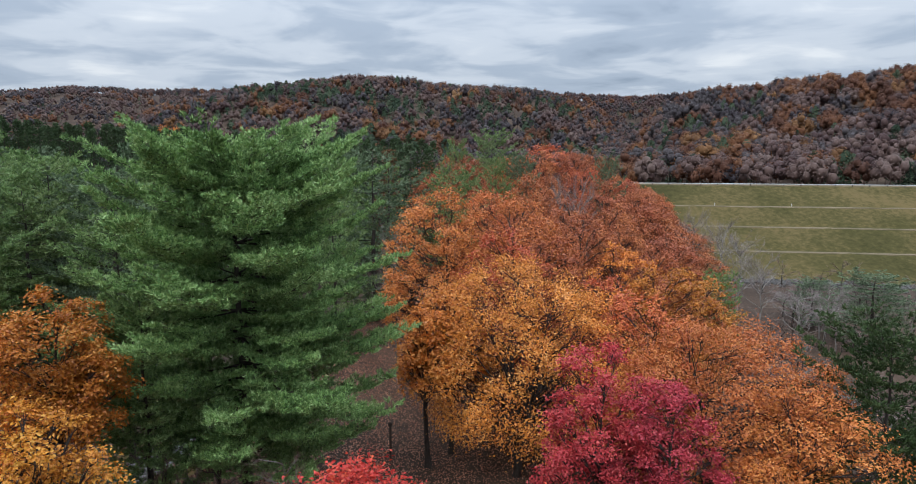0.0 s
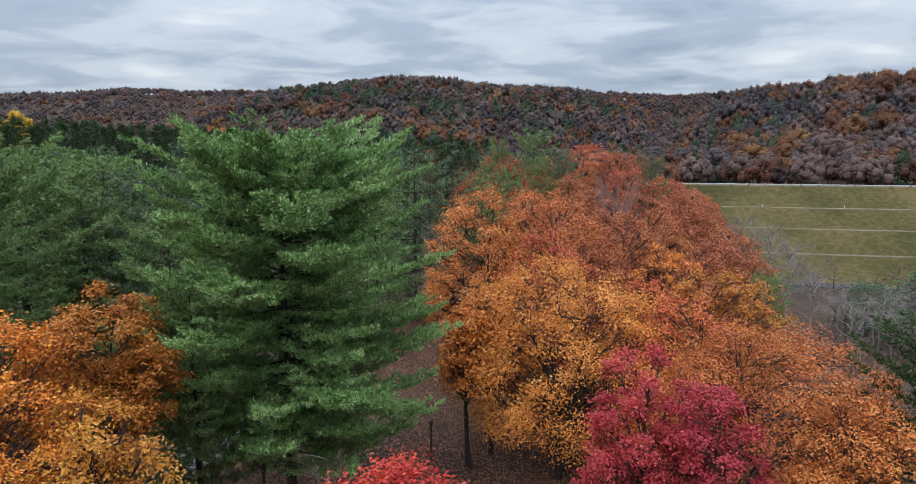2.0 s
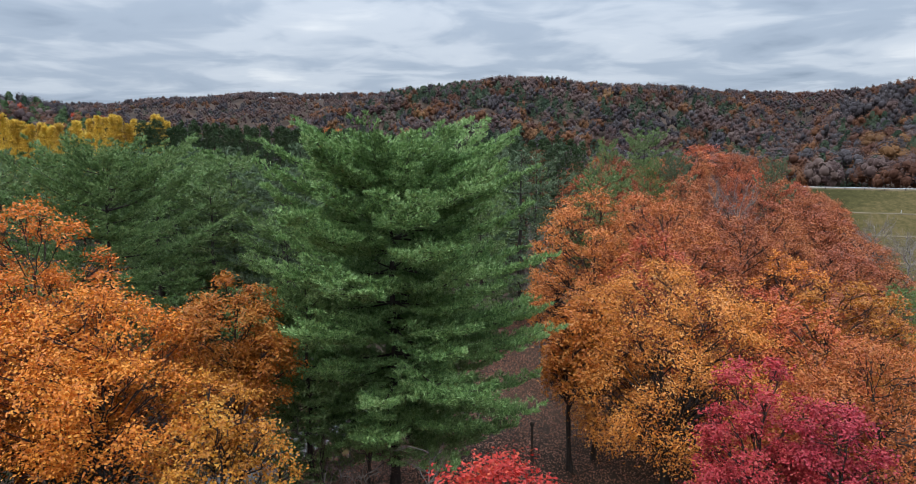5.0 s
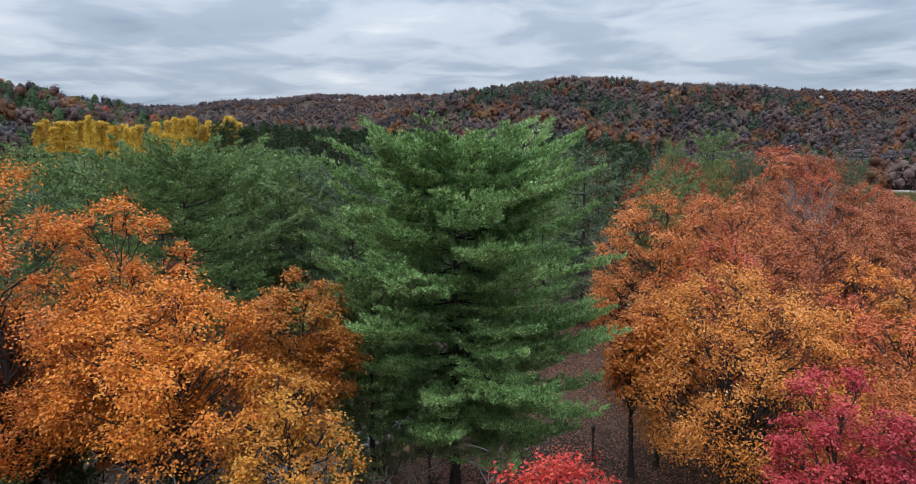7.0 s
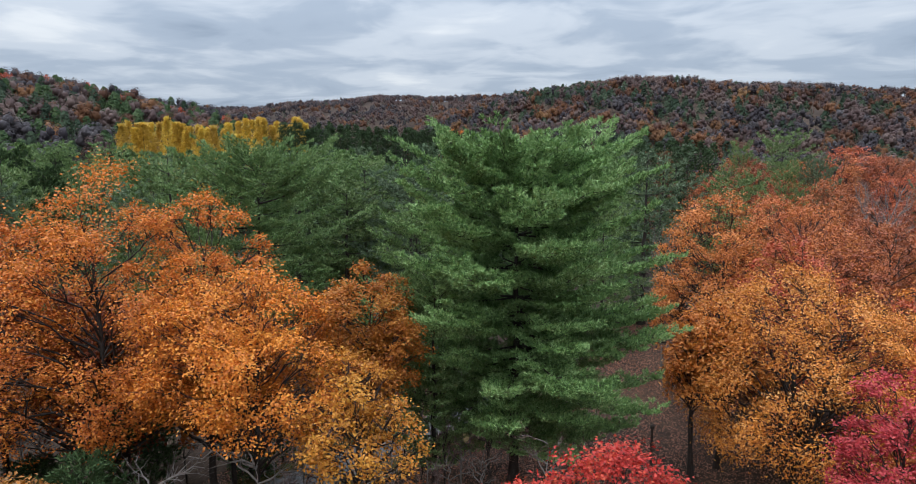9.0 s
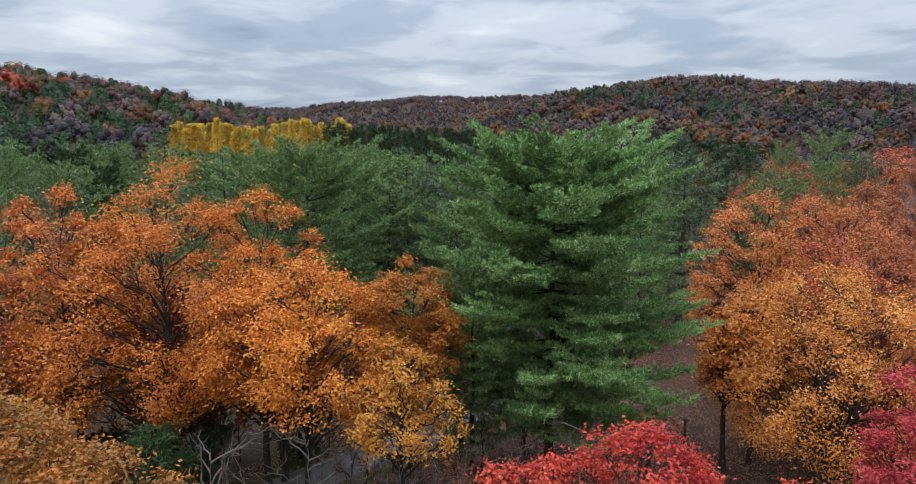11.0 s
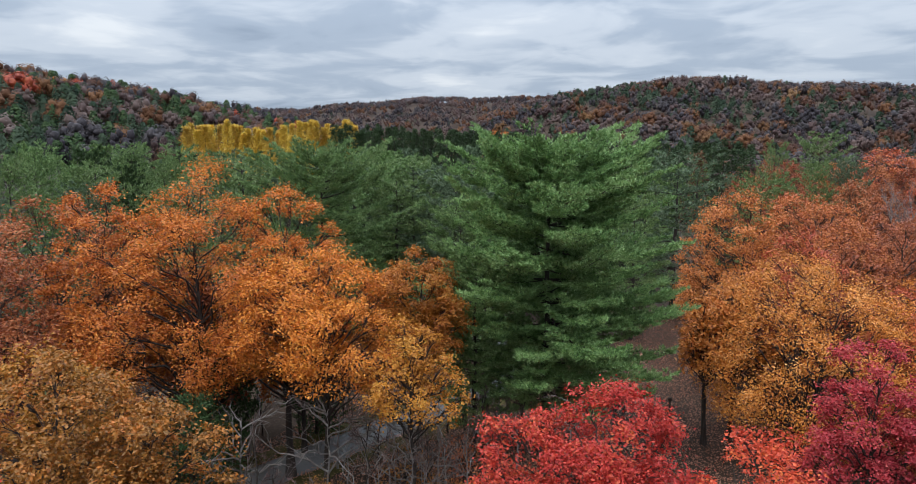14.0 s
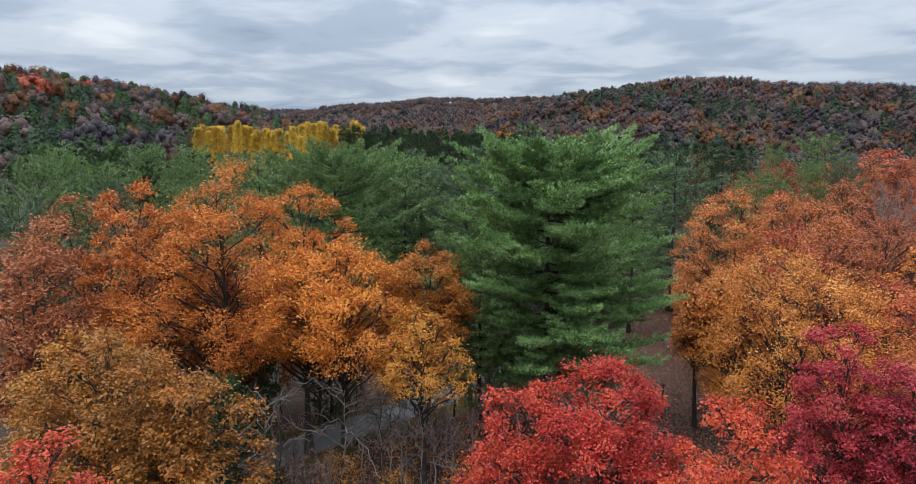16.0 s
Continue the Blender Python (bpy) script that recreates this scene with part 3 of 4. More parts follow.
sweep("embankment", DAM_FACE, -60, 260, 130, GRASS, "mown grass face of an earth dam with benches", "dam", jitter=0.06)
for k, (v, z) in enumerate([(9.9, 3.8), (20.3, 7.6), (29.8, 11.25)]):
    sweep("bench_track", [(v - 0.1, z - 0.3), (v + 0.1, z + 0.05), (v + 1.1, z + 0.13), (v + 1.3, z - 0.2)], -58, 258, 150, TRACK, "pale worn track along a grass bench", "track", jitter=0.035)
sweep("crest_road", [(42.6, 15.42), (42.8, 15.56), (46.6, 15.58), (46.8, 15.44)], -58, 258, 40, TRACK, "pale road along the dam crest", "road")


# the rail along the crest
rail = new("guard_rail")
beam = Build()
for u0 in np.arange(-56, 256, 4.0):
    co = [dam_place(u, v, z) for u in (u0, u0 + 4.0) for v, z in ((42.0, 15.82), (41.95, 15.87), (42.0, 15.91), (41.95, 15.95), (42.0, 16.0))]
    beam.add(co, [(k, k + 5, k + 6, k + 1) for k in range(4)])
part("beam", beam, [STEEL], rail)
post_mesh = Build()
post_mesh.add([(x, y, z) for z in (-0.2, 0.6) for x, y in ((-0.08, -0.07), (0.08, -0.07), (0.08, 0.07), (-0.08, 0.07))], [(0, 1, 5, 4), (1, 2, 6, 5), (2, 3, 7, 6), (3, 0, 4, 7), (4, 5, 6, 7)])
post_data = post_mesh.mesh("post", [WOOD])
for u0 in np.arange(-56, 256, 4.0):
    p = new("post", post_data)
    p.parent, p.location = rail, dam_place(u0, 42.13, 15.45)
tagged(rail, "pale steel guard rail along the dam crest", "guard rail")

# white marker stakes on the upper bench
for u0, v0 in ((14.5, 31.4), (-3.0, 31.2)):
    stake = new("marker_stake")
    shaft = Build()
    tube(shaft, [(0, 0, -0.3), (0, 0, 0.5), (0.01, 0, 0.7), (0.01, 0, 0.72)], [0.06, 0.06, 0.055, 0.01], 6)
    part("shaft", shaft, [STEEL], stake)
    stake.location = dam_place(u0, v0, 11.3)
    tagged(stake, "short white marker stake in mown grass", "stake", "marker stakes")

# broken stone along the toe
def riprap():
    rng = np.random.default_rng(8)
    b = Build()
    face = [(0, 1, 4), (1, 2, 4), (2, 3, 4), (3, 0, 4), (1, 0, 5), (2, 1, 5), (3, 2, 5), (0, 3, 5)]
    for _ in range(1300):
        x, y, z = dam_place(rng.uniform(-30, 90), rng.normal(-3.0, 2.0), 0)
        s = rng.uniform(0.2, 0.6)
        co = np.array([(1, 0, 0), (0, 1, 0), (-1, 0, 0), (0, -1, 0), (0, 0, 1), (0, 0, -1)], float) @ np.array(Euler(rng.uniform(0, 6, 3)).to_matrix())
        b.add(co * s * rng.uniform(0.7, 1.2, (6, 3)) + [x, y, float(ground(x, y)) + 0.15], face)
    return tagged(new("riprap", b.mesh("riprap", [STONE])), "band of broken grey stone at the foot of the dam", "stones", kind="stuff")


riprap()


def wooden_post():
    b = Build()
    tube(b, [(0, 0, -0.3), (0.01, 0, 1.5), (0, 0.02, 3.2), (0, 0.02, 3.24)], [0.11, 0.105, 0.10, 0.02], 8)
    post = new("wooden_post")
    part("shaft", b, [WOOD], post)
    c = Build()
    tube(c, [(0, 0.02, 3.2), (0, 0.02, 3.42), (0, 0.02, 3.55), (0, 0.02, 3.58)], [0.17, 0.2, 0.12, 0.02], 8)
    part("cap", c, [WOOD], post, "dark cap")
    post.location = (-5.7, 52.0, float(ground(-5.7, 52.0)))
    return tagged(post, "dark wooden post with a cap in leaf litter", "post")


wooden_post()

# the lane through the trees
def lane():
    b = Build()
    mid = np.array([(-38, 8), (-36, 20), (-33.5, 30), (-30, 40.5), (-26.3, 50), (-23.8, 57.5), (-24.4, 62.5), (-28, 68), (-36, 74), (-48, 80)], float)
    t = np.linspace(0, len(mid) - 1, 90)
    p = np.stack([np.interp(t, np.arange(len(mid)), mid[:, k]) for k in (0, 1)], -1)
    for _ in range(12):
        p[1:-1] = (p[:-2] + p[1:-1] * 2 + p[2:]) / 4
    d = unit(np.gradient(p, axis=0))
    s = np.stack([d[:, 1], -d[:, 0]], -1)
    rng = np.random.default_rng(3)
    rows = []
    for off, z in ((-2.2, -0.1), (-2.0, 0.05), (-0.7, 0.11), (0.7, 0.11), (2.0, 0.05), (2.2, -0.1)):
        q = p + s * (off + rng.normal(0, 0.08, len(p)))[:, None]
        rows.append(np.column_stack([q, ground(q[:, 0], q[:, 1]) + z]))
    co = np.stack(rows, 1)
    i, j = np.meshgrid(np.arange(89), np.arange(5), indexing="ij")
    b.add(co, np.stack([i * 6 + j, i * 6 + j + 1, (i + 1) * 6 + j + 1, (i + 1) * 6 + j], -1).reshape(-1, 4))
    edge = Build()
    for sign in (-1, 1):
        rows = []
        for off, z in ((2.05, 0.0), (2.6, 0.1), (3.6, 0.1), (4.8, -0.08)):
            q = p + s * sign * (off + rng.normal(0, 0.12 + 0.1 * off, len(p)) * (off > 2.1))[:, None]
            rows.append(np.column_stack([q, ground(q[:, 0], q[:, 1]) + z]))
        co = np.stack(rows, 1)
        i2, j2 = np.meshgrid(np.arange(89), np.arange(3), indexing="ij")
        edge.add(co, np.stack([i2 * 4 + j2, i2 * 4 + j2 + 1, (i2 + 1) * 4 + j2 + 1, (i2 + 1) * 4 + j2], -1).reshape(-1, 4))
    tagged(new("verge", edge.mesh("verge", [GRASS], True)), "rough olive grass verges of the lane", "verge", kind="structure")
    tagged(new("road", b.mesh("road", [ASPHALT], True)), "pale grey worn lane curving between the trees", "road", kind="structure")


lane()

# ---- the great pine ----
PINE_SHAPE = ([0, 0.12, 0.35, 0.6, 0.8, 0.93, 1.0], [0.45, 0.8, 1.0, 0.9, 0.66, 0.42, 0.16])
GREAT_SHAPE = ([0, 0.12, 0.3, 0.5, 0.7, 0.82, 0.92, 1.0], [0.55, 0.76, 0.92, 1.0, 0.95, 0.76, 0.46, 0.14])
great = pine(11, 28.1, 10.4, 5.0, GREAT_SHAPE, LEAF["great_pine"], BARK, "white_pine", 0.27, 0.075, 22, 5, 1.05, (6, 10), (-0.16, 0.04, 0.42), heavy=0.12)
tagged(stand(great, -15.1, 43.8, 0.3), "tall broad white pine with dense soft green needles", "tree")
young = pine(15, 17.8, 4.2, 3.0, GREAT_SHAPE, LEAF["great_pine"], BARK, "white_pine", whorl=1.1, density=16, width=0.075, blades_each=5)
tagged(stand(young, -20.5, 41.0, 1.9), "young white pine beside the great pine", "tree")

# ---- the broadleaf trees near the camera ----
NAMES = {"orange": ("oak_tree", "oak in bright orange autumn leaf"), "gold": ("oak_tree", "oak in golden orange autumn leaf"), "gold_brown": ("beech_tree", "wide tree with golden brown thinning leaves"),
         "ochre": ("oak_tree", "oak turning from olive to ochre"), "rust": ("oak_tree", "oak in dull rust brown leaf"), "rust_orange": ("oak_tree", "oak in rusty orange leaf"),
         "rust_pink": ("oak_tree", "oak with curling pinkish rust leaves"), "coral": ("maple_tree", "maple in coral red autumn leaf"), "red": ("maple_tree", "maple in deep red autumn leaf"),
         "scarlet": ("maple_tree", "maple in brilliant scarlet autumn leaf"), "crimson": ("maple_tree", "maple in dark crimson autumn leaf")}


def near_tree(seed, kind, x, y, top, r, low=0.3, dense=700, leaf=0.22, lobes=48, trunks=1, ragged=0.28, tri=False):
    name, label = NAMES[kind]
    h = top - float(ground(x, y))
    root = broadleaf(seed, h, r, h * low, int(min(dense * r * r, 80000 if tri else 44000)), leaf, LEAF[kind], BARK, name, lobes, trunks=trunks, ragged=ragged, tri=tri)
    return tagged(stand(root, x, y), label, "tree")


near_tree(21, "orange", -38.6, 27.6, 24.7, 8.8, 0.2, 620, 0.19, lobes=96, ragged=0.34)
near_tree(22, "orange", -45.5, 25.0, 23.4, 5.4, 0.25)
near_tree(23, "orange", -31.8, 29.8, 23.9, 5.4, 0.28, 800, 0.19, lobes=56, ragged=0.34)
near_tree(124, "gold", -23.4, 36.2, 19.0, 4.7, 0.45, 1000, 0.2, lobes=44, ragged=0.35)
near_tree(25, "orange", -26.8, 28.0, 18.9, 6.2, 0.44, 760, 0.19, lobes=70, ragged=0.34)
near_tree(26, "rust_orange", -52.6, 23.4, 22.4, 8.0, 0.15, 330, 0.26, lobes=70)
near_tree(27, "rust_orange", -46.5, 16.5, 20.4, 6.4, 0.15, 330, 0.26, lobes=60)
near_tree(28, "ochre", -30.2, 10.8, 16.0, 5.4, 0.12, 900, lobes=64)
near_tree(29, "ochre", -25.3, 12.2, 15.4, 4.3, 0.12, 900, lobes=52)
near_tree(30, "ochre", -35.6, 12.8, 15.2, 4.6, 0.2)
near_tree(31, "scarlet", -22.4, 1.6, 16.2, 3.2, 0.2, 900, 0.17)
near_tree(32, "gold", -19.2, 28.4, 15.0, 3.9, 0.5, 520, 0.19, lobes=42, ragged=0.34)
near_tree(33, "scarlet", -3.2, 20.8, 16.5, 4.8, 0.2, 1250, 0.17, lobes=60, ragged=0.34)
near_tree(34, "scarlet", 2.6, 21.0, 14.2, 4.2, 0.2, 1250, 0.17, lobes=48, ragged=0.34)
near_tree(35, "scarlet", -7.9, 20.8, 14.3, 3.6, 0.25, 1250, 0.17, lobes=44, ragged=0.34)
near_tree(36, "crimson", 8.4, 37.0, 15.7, 4.0, 0.15, 1250, 0.18, lobes=54, ragged=0.34)
near_tree(37, "crimson", 12.4, 36.6, 13.2, 3.7, 0.15, 1250, 0.18, ragged=0.34)
near_tree(38, "gold_brown", 5.0, 50.6, 18.1, 9.0, 0.1, 620, 0.22, lobes=120, trunks=2, ragged=0.15, tri=True)
near_tree(39, "rust_pink", 18.5, 43.2, 15.2, 8.4, 0.08, 760, 0.22, lobes=96, ragged=0.18, tri=True)
near_tree(40, "rust_pink", 20.5, 36.5, 13.0, 5.2, 0.12, 760, 0.22, tri=True)
near_tree(41, "gold_brown", -2.4, 51.0, 14.0, 3.4, 0.45, 420, 0.3, trunks=2)
near_tree(42, "gold_brown", -0.6, 53.5, 15.0, 3.6, 0.4, 420, 0.3)
near_tree(43, "orange", -33.5, 33.5, 17.0, 4.4, 0.25, 420, 0.3)
near_tree(44, "rust", -42.0, 30.0, 17.0, 5.0, 0.2, 480, 0.28)
BELT = [
    ("rust_pink", -5.2, 74.5, 20.4, 3.8),
    ("rust_pink", -1.5, 70.0, 21.7, 5.9), ("rust_pink", 6.5, 72.7, 21.6, 7.2), ("rust_orange", 13.6, 73.8, 21.0, 5.0), ("coral", 3.5, 77.9, 21.6, 3.8),
    ("red", 4.1, 59.9, 18.3, 4.4), ("rust_orange", 8.8, 62.4, 18.2, 4.4), ("orange", 16.4, 63.9, 17.5, 3.6), ("coral", 12.6, 55.6, 17.1, 3.4),
    ("gold", 19.1, 59.0, 15.7, 4.4), ("gold", 23.6, 61.6, 14.2, 3.6), ("coral", 14.8, 49.8, 15.5, 4.3),
]
for k, (kind, x, y, top, r) in enumerate(BELT):
    near_tree(60 + k, kind, x, y, top, r * 1.12, 0.12, 420, 0.3, tri=True, lobes=int(40 + 5 * r), ragged=0.2)
second = pine(14, 21.0, 5.5, 5.0, GREAT_SHAPE, LEAF["great_pine"], BARK, "white_pine", density=12, width=0.09, blades_each=5, whorl=1.3)
tagged(stand(second, -27.5, 52.0, 2.0), "younger white pine close behind the great one", "tree")


def litter():
    """Fallen leaves on the open ground beside the great pine and the lane."""
    rng = np.random.default_rng(9)
    b = Build()
    n = 90000
    x = np.concatenate([rng.uniform(-17, 6, n // 2), rng.uniform(-38, -14, n - n // 2)])
    y = np.concatenate([rng.uniform(40, 98, n // 2), rng.uniform(14, 66, n - n // 2)])
    c = np.column_stack([x, y, ground(x, y) + 0.03 + 0.06 * rng.random(n)])
    keep = np.abs(x - np.interp(y, [8, 20, 30, 40.5, 50, 57.5, 64, 74], [-38, -36, -33.5, -30, -26.3, -23.8, -24.8, -34])) > 1.8
    c = c[keep]
    m = len(c)
    kites(b, c, rng.normal(0, 0.35, (m, 3)) + [0, 0, 1], rng.normal(size=(m, 3)), rng.uniform(0.16, 0.3, m), rng.uniform(0.12, 0.22, m), tri=True)
    return tagged(new("leaf_litter", b.mesh("leaf_litter", [LEAF["litter"]])), "fallen reddish brown leaves on bare ground", "leaves", kind="stuff")


litter()

for k, (x, y, h, r) in enumerate([(-26.2, 27.6, 9.4, 6.0), (-21.8, 29.8, 8.0, 5.0), (-31.0, 23.5, 9.0, 4.6)]):
    ob = bare_tree(440 + k, h, r, PALE_BARK, LEAF["twig"], "bare_tree", 260, 13, 1.6, 5, (-0.05, 0.75))
    tagged(stand(ob, x, y), "dead leafless tree with pale lichened branches", "tree")
for k, (x, y, top, r) in enumerate([(-21.0, 30.5, 4.6, 2.2), (-18.6, 35.0, 4.0, 2.0), (-24.5, 24.5, 4.2, 2.0), (-16.5, 29.5, 3.6, 1.8), (-20.0, 25.5, 3.4, 1.8)]):
    h = top
    bush = broadleaf(470 + k, h, r, 0.5, 900, 0.17, LEAF["rust_pink" if k % 2 else "ochre"], BARK, "shrub", 16)
    tagged(stand(bush, x, y), "low shrub with a few rusty leaves", "shrub")
for k, (x, y, top, r) in enumerate([(-33.2, 21.2, 9.5, 3.0), (-38.0, 28.5, 12.0, 3.4), (-40.5, 17.5, 11.0, 3.4), (-35.0, 37.0, 13.0, 3.6)]):
    low = conifer(480 + k, top, r, 0.8, PINE_SHAPE, 2600, 0.32, 0.11, LEAF["hemlock"], BARK, "hemlock", 0.6, (-0.1, 0.4), 0.08, 4, 0.7)
    tagged(stand(low, x, y, k), "dark green hemlock shaded under the oaks", "tree")
for k, (x, y, top, r) in enumerate([(6.5, 32.5, 5.0, 2.6), (10.0, 31.0, 5.5, 2.8), (13.5, 31.5, 6.0, 3.0), (3.5, 35.0, 4.5, 2.4)]):
    bush = broadleaf(490 + k, top, r, 0.4, 3200, 0.2, LEAF["rust_pink"], BARK, "shrub", 20)
    tagged(stand(bush, x, y), "leafy rust brown shrub below the maples", "shrub")

# ---- the belt of trees further off ----
pick = np.random.default_rng(77)
round_shapes = [(broadleaf(100 + k, 20.0, 6.0, 4.0, 8000, 0.40, LEAF["rust"], BARK, "oak_tree", 56, tri=True, ragged=0.2), 20.0, 6.0) for k in range(5)]
round_used = set()
BELT_FAR = [
    ("rust", 25.9, 80.9, 15.6, 5.4), ("rust_orange", 30.3, 79.4, 15.4, 4.0), ("rust", 25.1, 102.0, 18.3, 5.6), ("rust_orange", 30.2, 100.6, 17.1, 5.6), ("rust", 31.7, 92.7, 16.0, 4.6),
    ("rust", 34.2, 125.4, 18.2, 5.8), ("coral", 41.8, 133.6, 17.9, 3.6), ("red", 35.0, 135.6, 20.1, 3.6), ("coral", 24.4, 127.7, 22.3, 5.0), ("coral", 21.8, 158.5, 27.2, 9.3),
    ("rust_orange", 27.1, 152.6, 25.4, 6.6), ("rust", 10.6, 139.6, 24.6, 6.0), ("rust", 1.8, 125.0, 23.8, 6.5), ("rust", 11.5, 107.4, 21.9, 5.4), ("rust", 25.6, 117.2, 20.4, 5.2),
    ("rust_orange", 15.7, 131.1, 24.3, 5.2), ("rust", 35.7, 145.7, 19.1, 5.2),
]


def flank(x, y, top, r):
    """The wood's height falls away towards the dam."""
    d = math.hypot(x, y)
    az = math.degrees(math.atan2(x, y)) + 28 * r / d
    return min(top, 27 + d * math.tan(radians(float(np.interp(az, [9, 12, 14, 16, 18, 20, 22, 25, 28], [1.6, -1.2, -2.6, -3.4, -4.7, -6.8, -8.7, -12.5, -15])))))


for kind, x, y, top, r in BELT_FAR:
    name, label = NAMES[kind]
    top = flank(x, y, top, r)
    ob = planted(round_shapes, round_used, x, y, top, r, pick, LEAF[kind])
    ob.name = name
    tagged(ob, label, "tree")

# ---- pines, spruces and larches ----
MID_SHAPE = ([0, 0.2, 0.45, 0.7, 0.86, 0.95, 1.0], [0.6, 0.95, 1.0, 0.86, 0.62, 0.4, 0.16])
pine_shapes = [(pine(200 + k, 25.0, 6.0, 2.5, MID_SHAPE, LEAF["pine"], BARK, "white_pine", 0.46, 0.12, 4.6, 6, 1.6, (6, 9), (-0.1, 0.1, 0.7), 0.9, 0.25, False), 25.0, 6.0) for k in range(4)]
far_pines = [(pine(210 + k, 25.0, 6.0, 2.5, MID_SHAPE, LEAF["pine"], BARK, "white_pine", 0.7, 0.42, 2.1, 4, 1.7, (6, 9), (-0.1, 0.1, 0.7), 1.1, 0.3, False), 25.0, 6.0) for k in range(3)]
pine_used, far_pine_used = set(), set()
PINES = [
    (-0.8, 100.0, 23.2, 5.4), (11.4, 121.5, 24.5, 4.2), (6.7, 117.8, 23.7, 3.6), (-0.5, 150.0, 27.8, 3.6), (8.5, 164.8, 29.3, 6.2), (27.8, 121.9, 24.7, 2.8), (54.5, 83.8, 9.9, 4.9), (51.0, 91.8, 7.5, 2.8), (29.4, 72.3, 12.8, 2.4),
]
PINES_WEST = [
    (-59.4, 53.5, 26.6, 6.2), (-53.4, 68.9, 25.9, 7.1), (-48.7, 78.0, 24.9, 6.1), (-38.4, 72.2, 24.5, 5.6), (-97.5, 50.3, 26.7, 4.8), (-86.1, 40.1, 25.2, 4.7), (-85.0, 51.2, 25.1, 5.4),
    (-126.3, 87.8, 26.6, 6.6), (-123.9, 98.7, 27.3, 6.1), (-88.9, 77.7, 25.9, 4.6), (-65.4, 26.0, 22.0, 4.6), (-77.3, 44.7, 22.7, 4.4), (-12.5, 96.2, 26.6, 6.9), (-48.1, 81.9, 23.8, 8.0), (-47.1, 70.7, 22.8, 6.1),
]
for x, y, top, r in PINES + PINES_WEST:
    ob = planted(pine_shapes, pine_used, x, y, top, r * 1.2, pick, LEAF["pine" if pick.random() < 0.65 else "blue_pine"])
    tagged(ob, "green white pine standing among the valley trees", "tree")
big = pine(12, 26.9, 9.0, 4.0, GREAT_SHAPE, LEAF["pine"], BARK, "white_pine", 0.3, 0.085, 13, 6, 1.35, (5, 8))
tagged(stand(big, -44.6, 50.8, 2.0), "broad white pine with long sweeping green boughs", "tree")
side = pine(13, 16.4, 5.6, 1.5, PINE_SHAPE, LEAF["hemlock"], BARK, "white_pine", 0.28, 0.1, 10, 5, 1.2)
tagged(stand(side, 26.6, 38.6, 1.0), "dark green white pine at the edge of the wood", "tree")

# the pine wood behind the great pine
count = 0
taken = [(p[0], p[1]) for p in PINES_WEST] + [(-44.6, 50.8), (-14.3, 43.8)]
while count < 52:
    az, d = radians(pick.uniform(-62, -6)), math.sqrt(pick.uniform(80 ** 2, 185 ** 2))
    x, y = d * math.sin(az), d * math.cos(az)
    if min(math.hypot(x - p, y - q) for p, q in taken) < 8.0:
        continue
    taken.append((x, y))
    top = 22.0 + 3.4 * (d - 80) / 105 + pick.uniform(-2.5, 0.8)
    ob = planted(*((far_pines, far_pine_used) if d > 118 else (pine_shapes, pine_used)), x, y, top, pick.uniform(4.4, 6.4), pick, LEAF[("pine", "blue_pine", "pine", "blue_pine", "pine", "hemlock", "pine")[count % 7]])
    tagged(ob, "green white pine in the dense pine wood", "tree", "pine wood")
    count += 1

BROWN_SPRUCE, LONE_OAK = (-13.6, 128.4, 25.5), (-101.4, 234.0, 32.5)
SPIRE = ([0, 0.1, 0.5, 0.7, 0.87, 1.0], [0.9, 1.0, 0.75, 0.52, 0.25, 0.02])
spruce_shapes = [(conifer(300 + k, 28.0, 3.4, 2.5, SPIRE, 900, 0.5, 0.26, LEAF["spruce"], BARK, "spruce_tree", 1.3, (-0.1, 0.5), 0.18, 3, 0.5, fine=False, lift=0.3, boughs=False), 28.0, 3.4) for k in range(3)]
spruce_used = set()
for k in range(150):
    row = k % 3
    if k < 96:
        az, d = radians(-38.5 + 17.5 * (k + 0.5) / 96 + pick.uniform(-0.35, 0.35)), 196 + row * 11 + pick.uniform(-3, 3)
        top = 27 + d * math.tan(radians(1.3 + 0.04 * (-math.degrees(az) - 30))) + pick.uniform(-2.4, 0.8)
    else:
        az, d = radians(-21 + 19 * (k - 95.5) / 54 + pick.uniform(-0.4, 0.4)), 150 + row * 12 + pick.uniform(-3, 3)
        top = 27 + d * math.tan(radians(0.4)) + pick.uniform(-2.6, 0.8)
    x, y = d * math.sin(az), d * math.cos(az)
    tagged(planted(spruce_shapes, spruce_used, x, y, top, 3.1, pick), "dark green spruce in a dense plantation", "tree", "spruce plantation")

ob = planted(spruce_shapes, spruce_used, *BROWN_SPRUCE, 4.0, pick, LEAF["hill_tan"])
tagged(ob, "browned spruce at the edge of the plantation", "tree")
ob = planted(round_shapes, round_used, *LONE_OAK, 6.5, pick, LEAF["orange"])
ob.name = "oak_tree"
tagged(ob, "single orange oak rising behind the spruces", "tree")

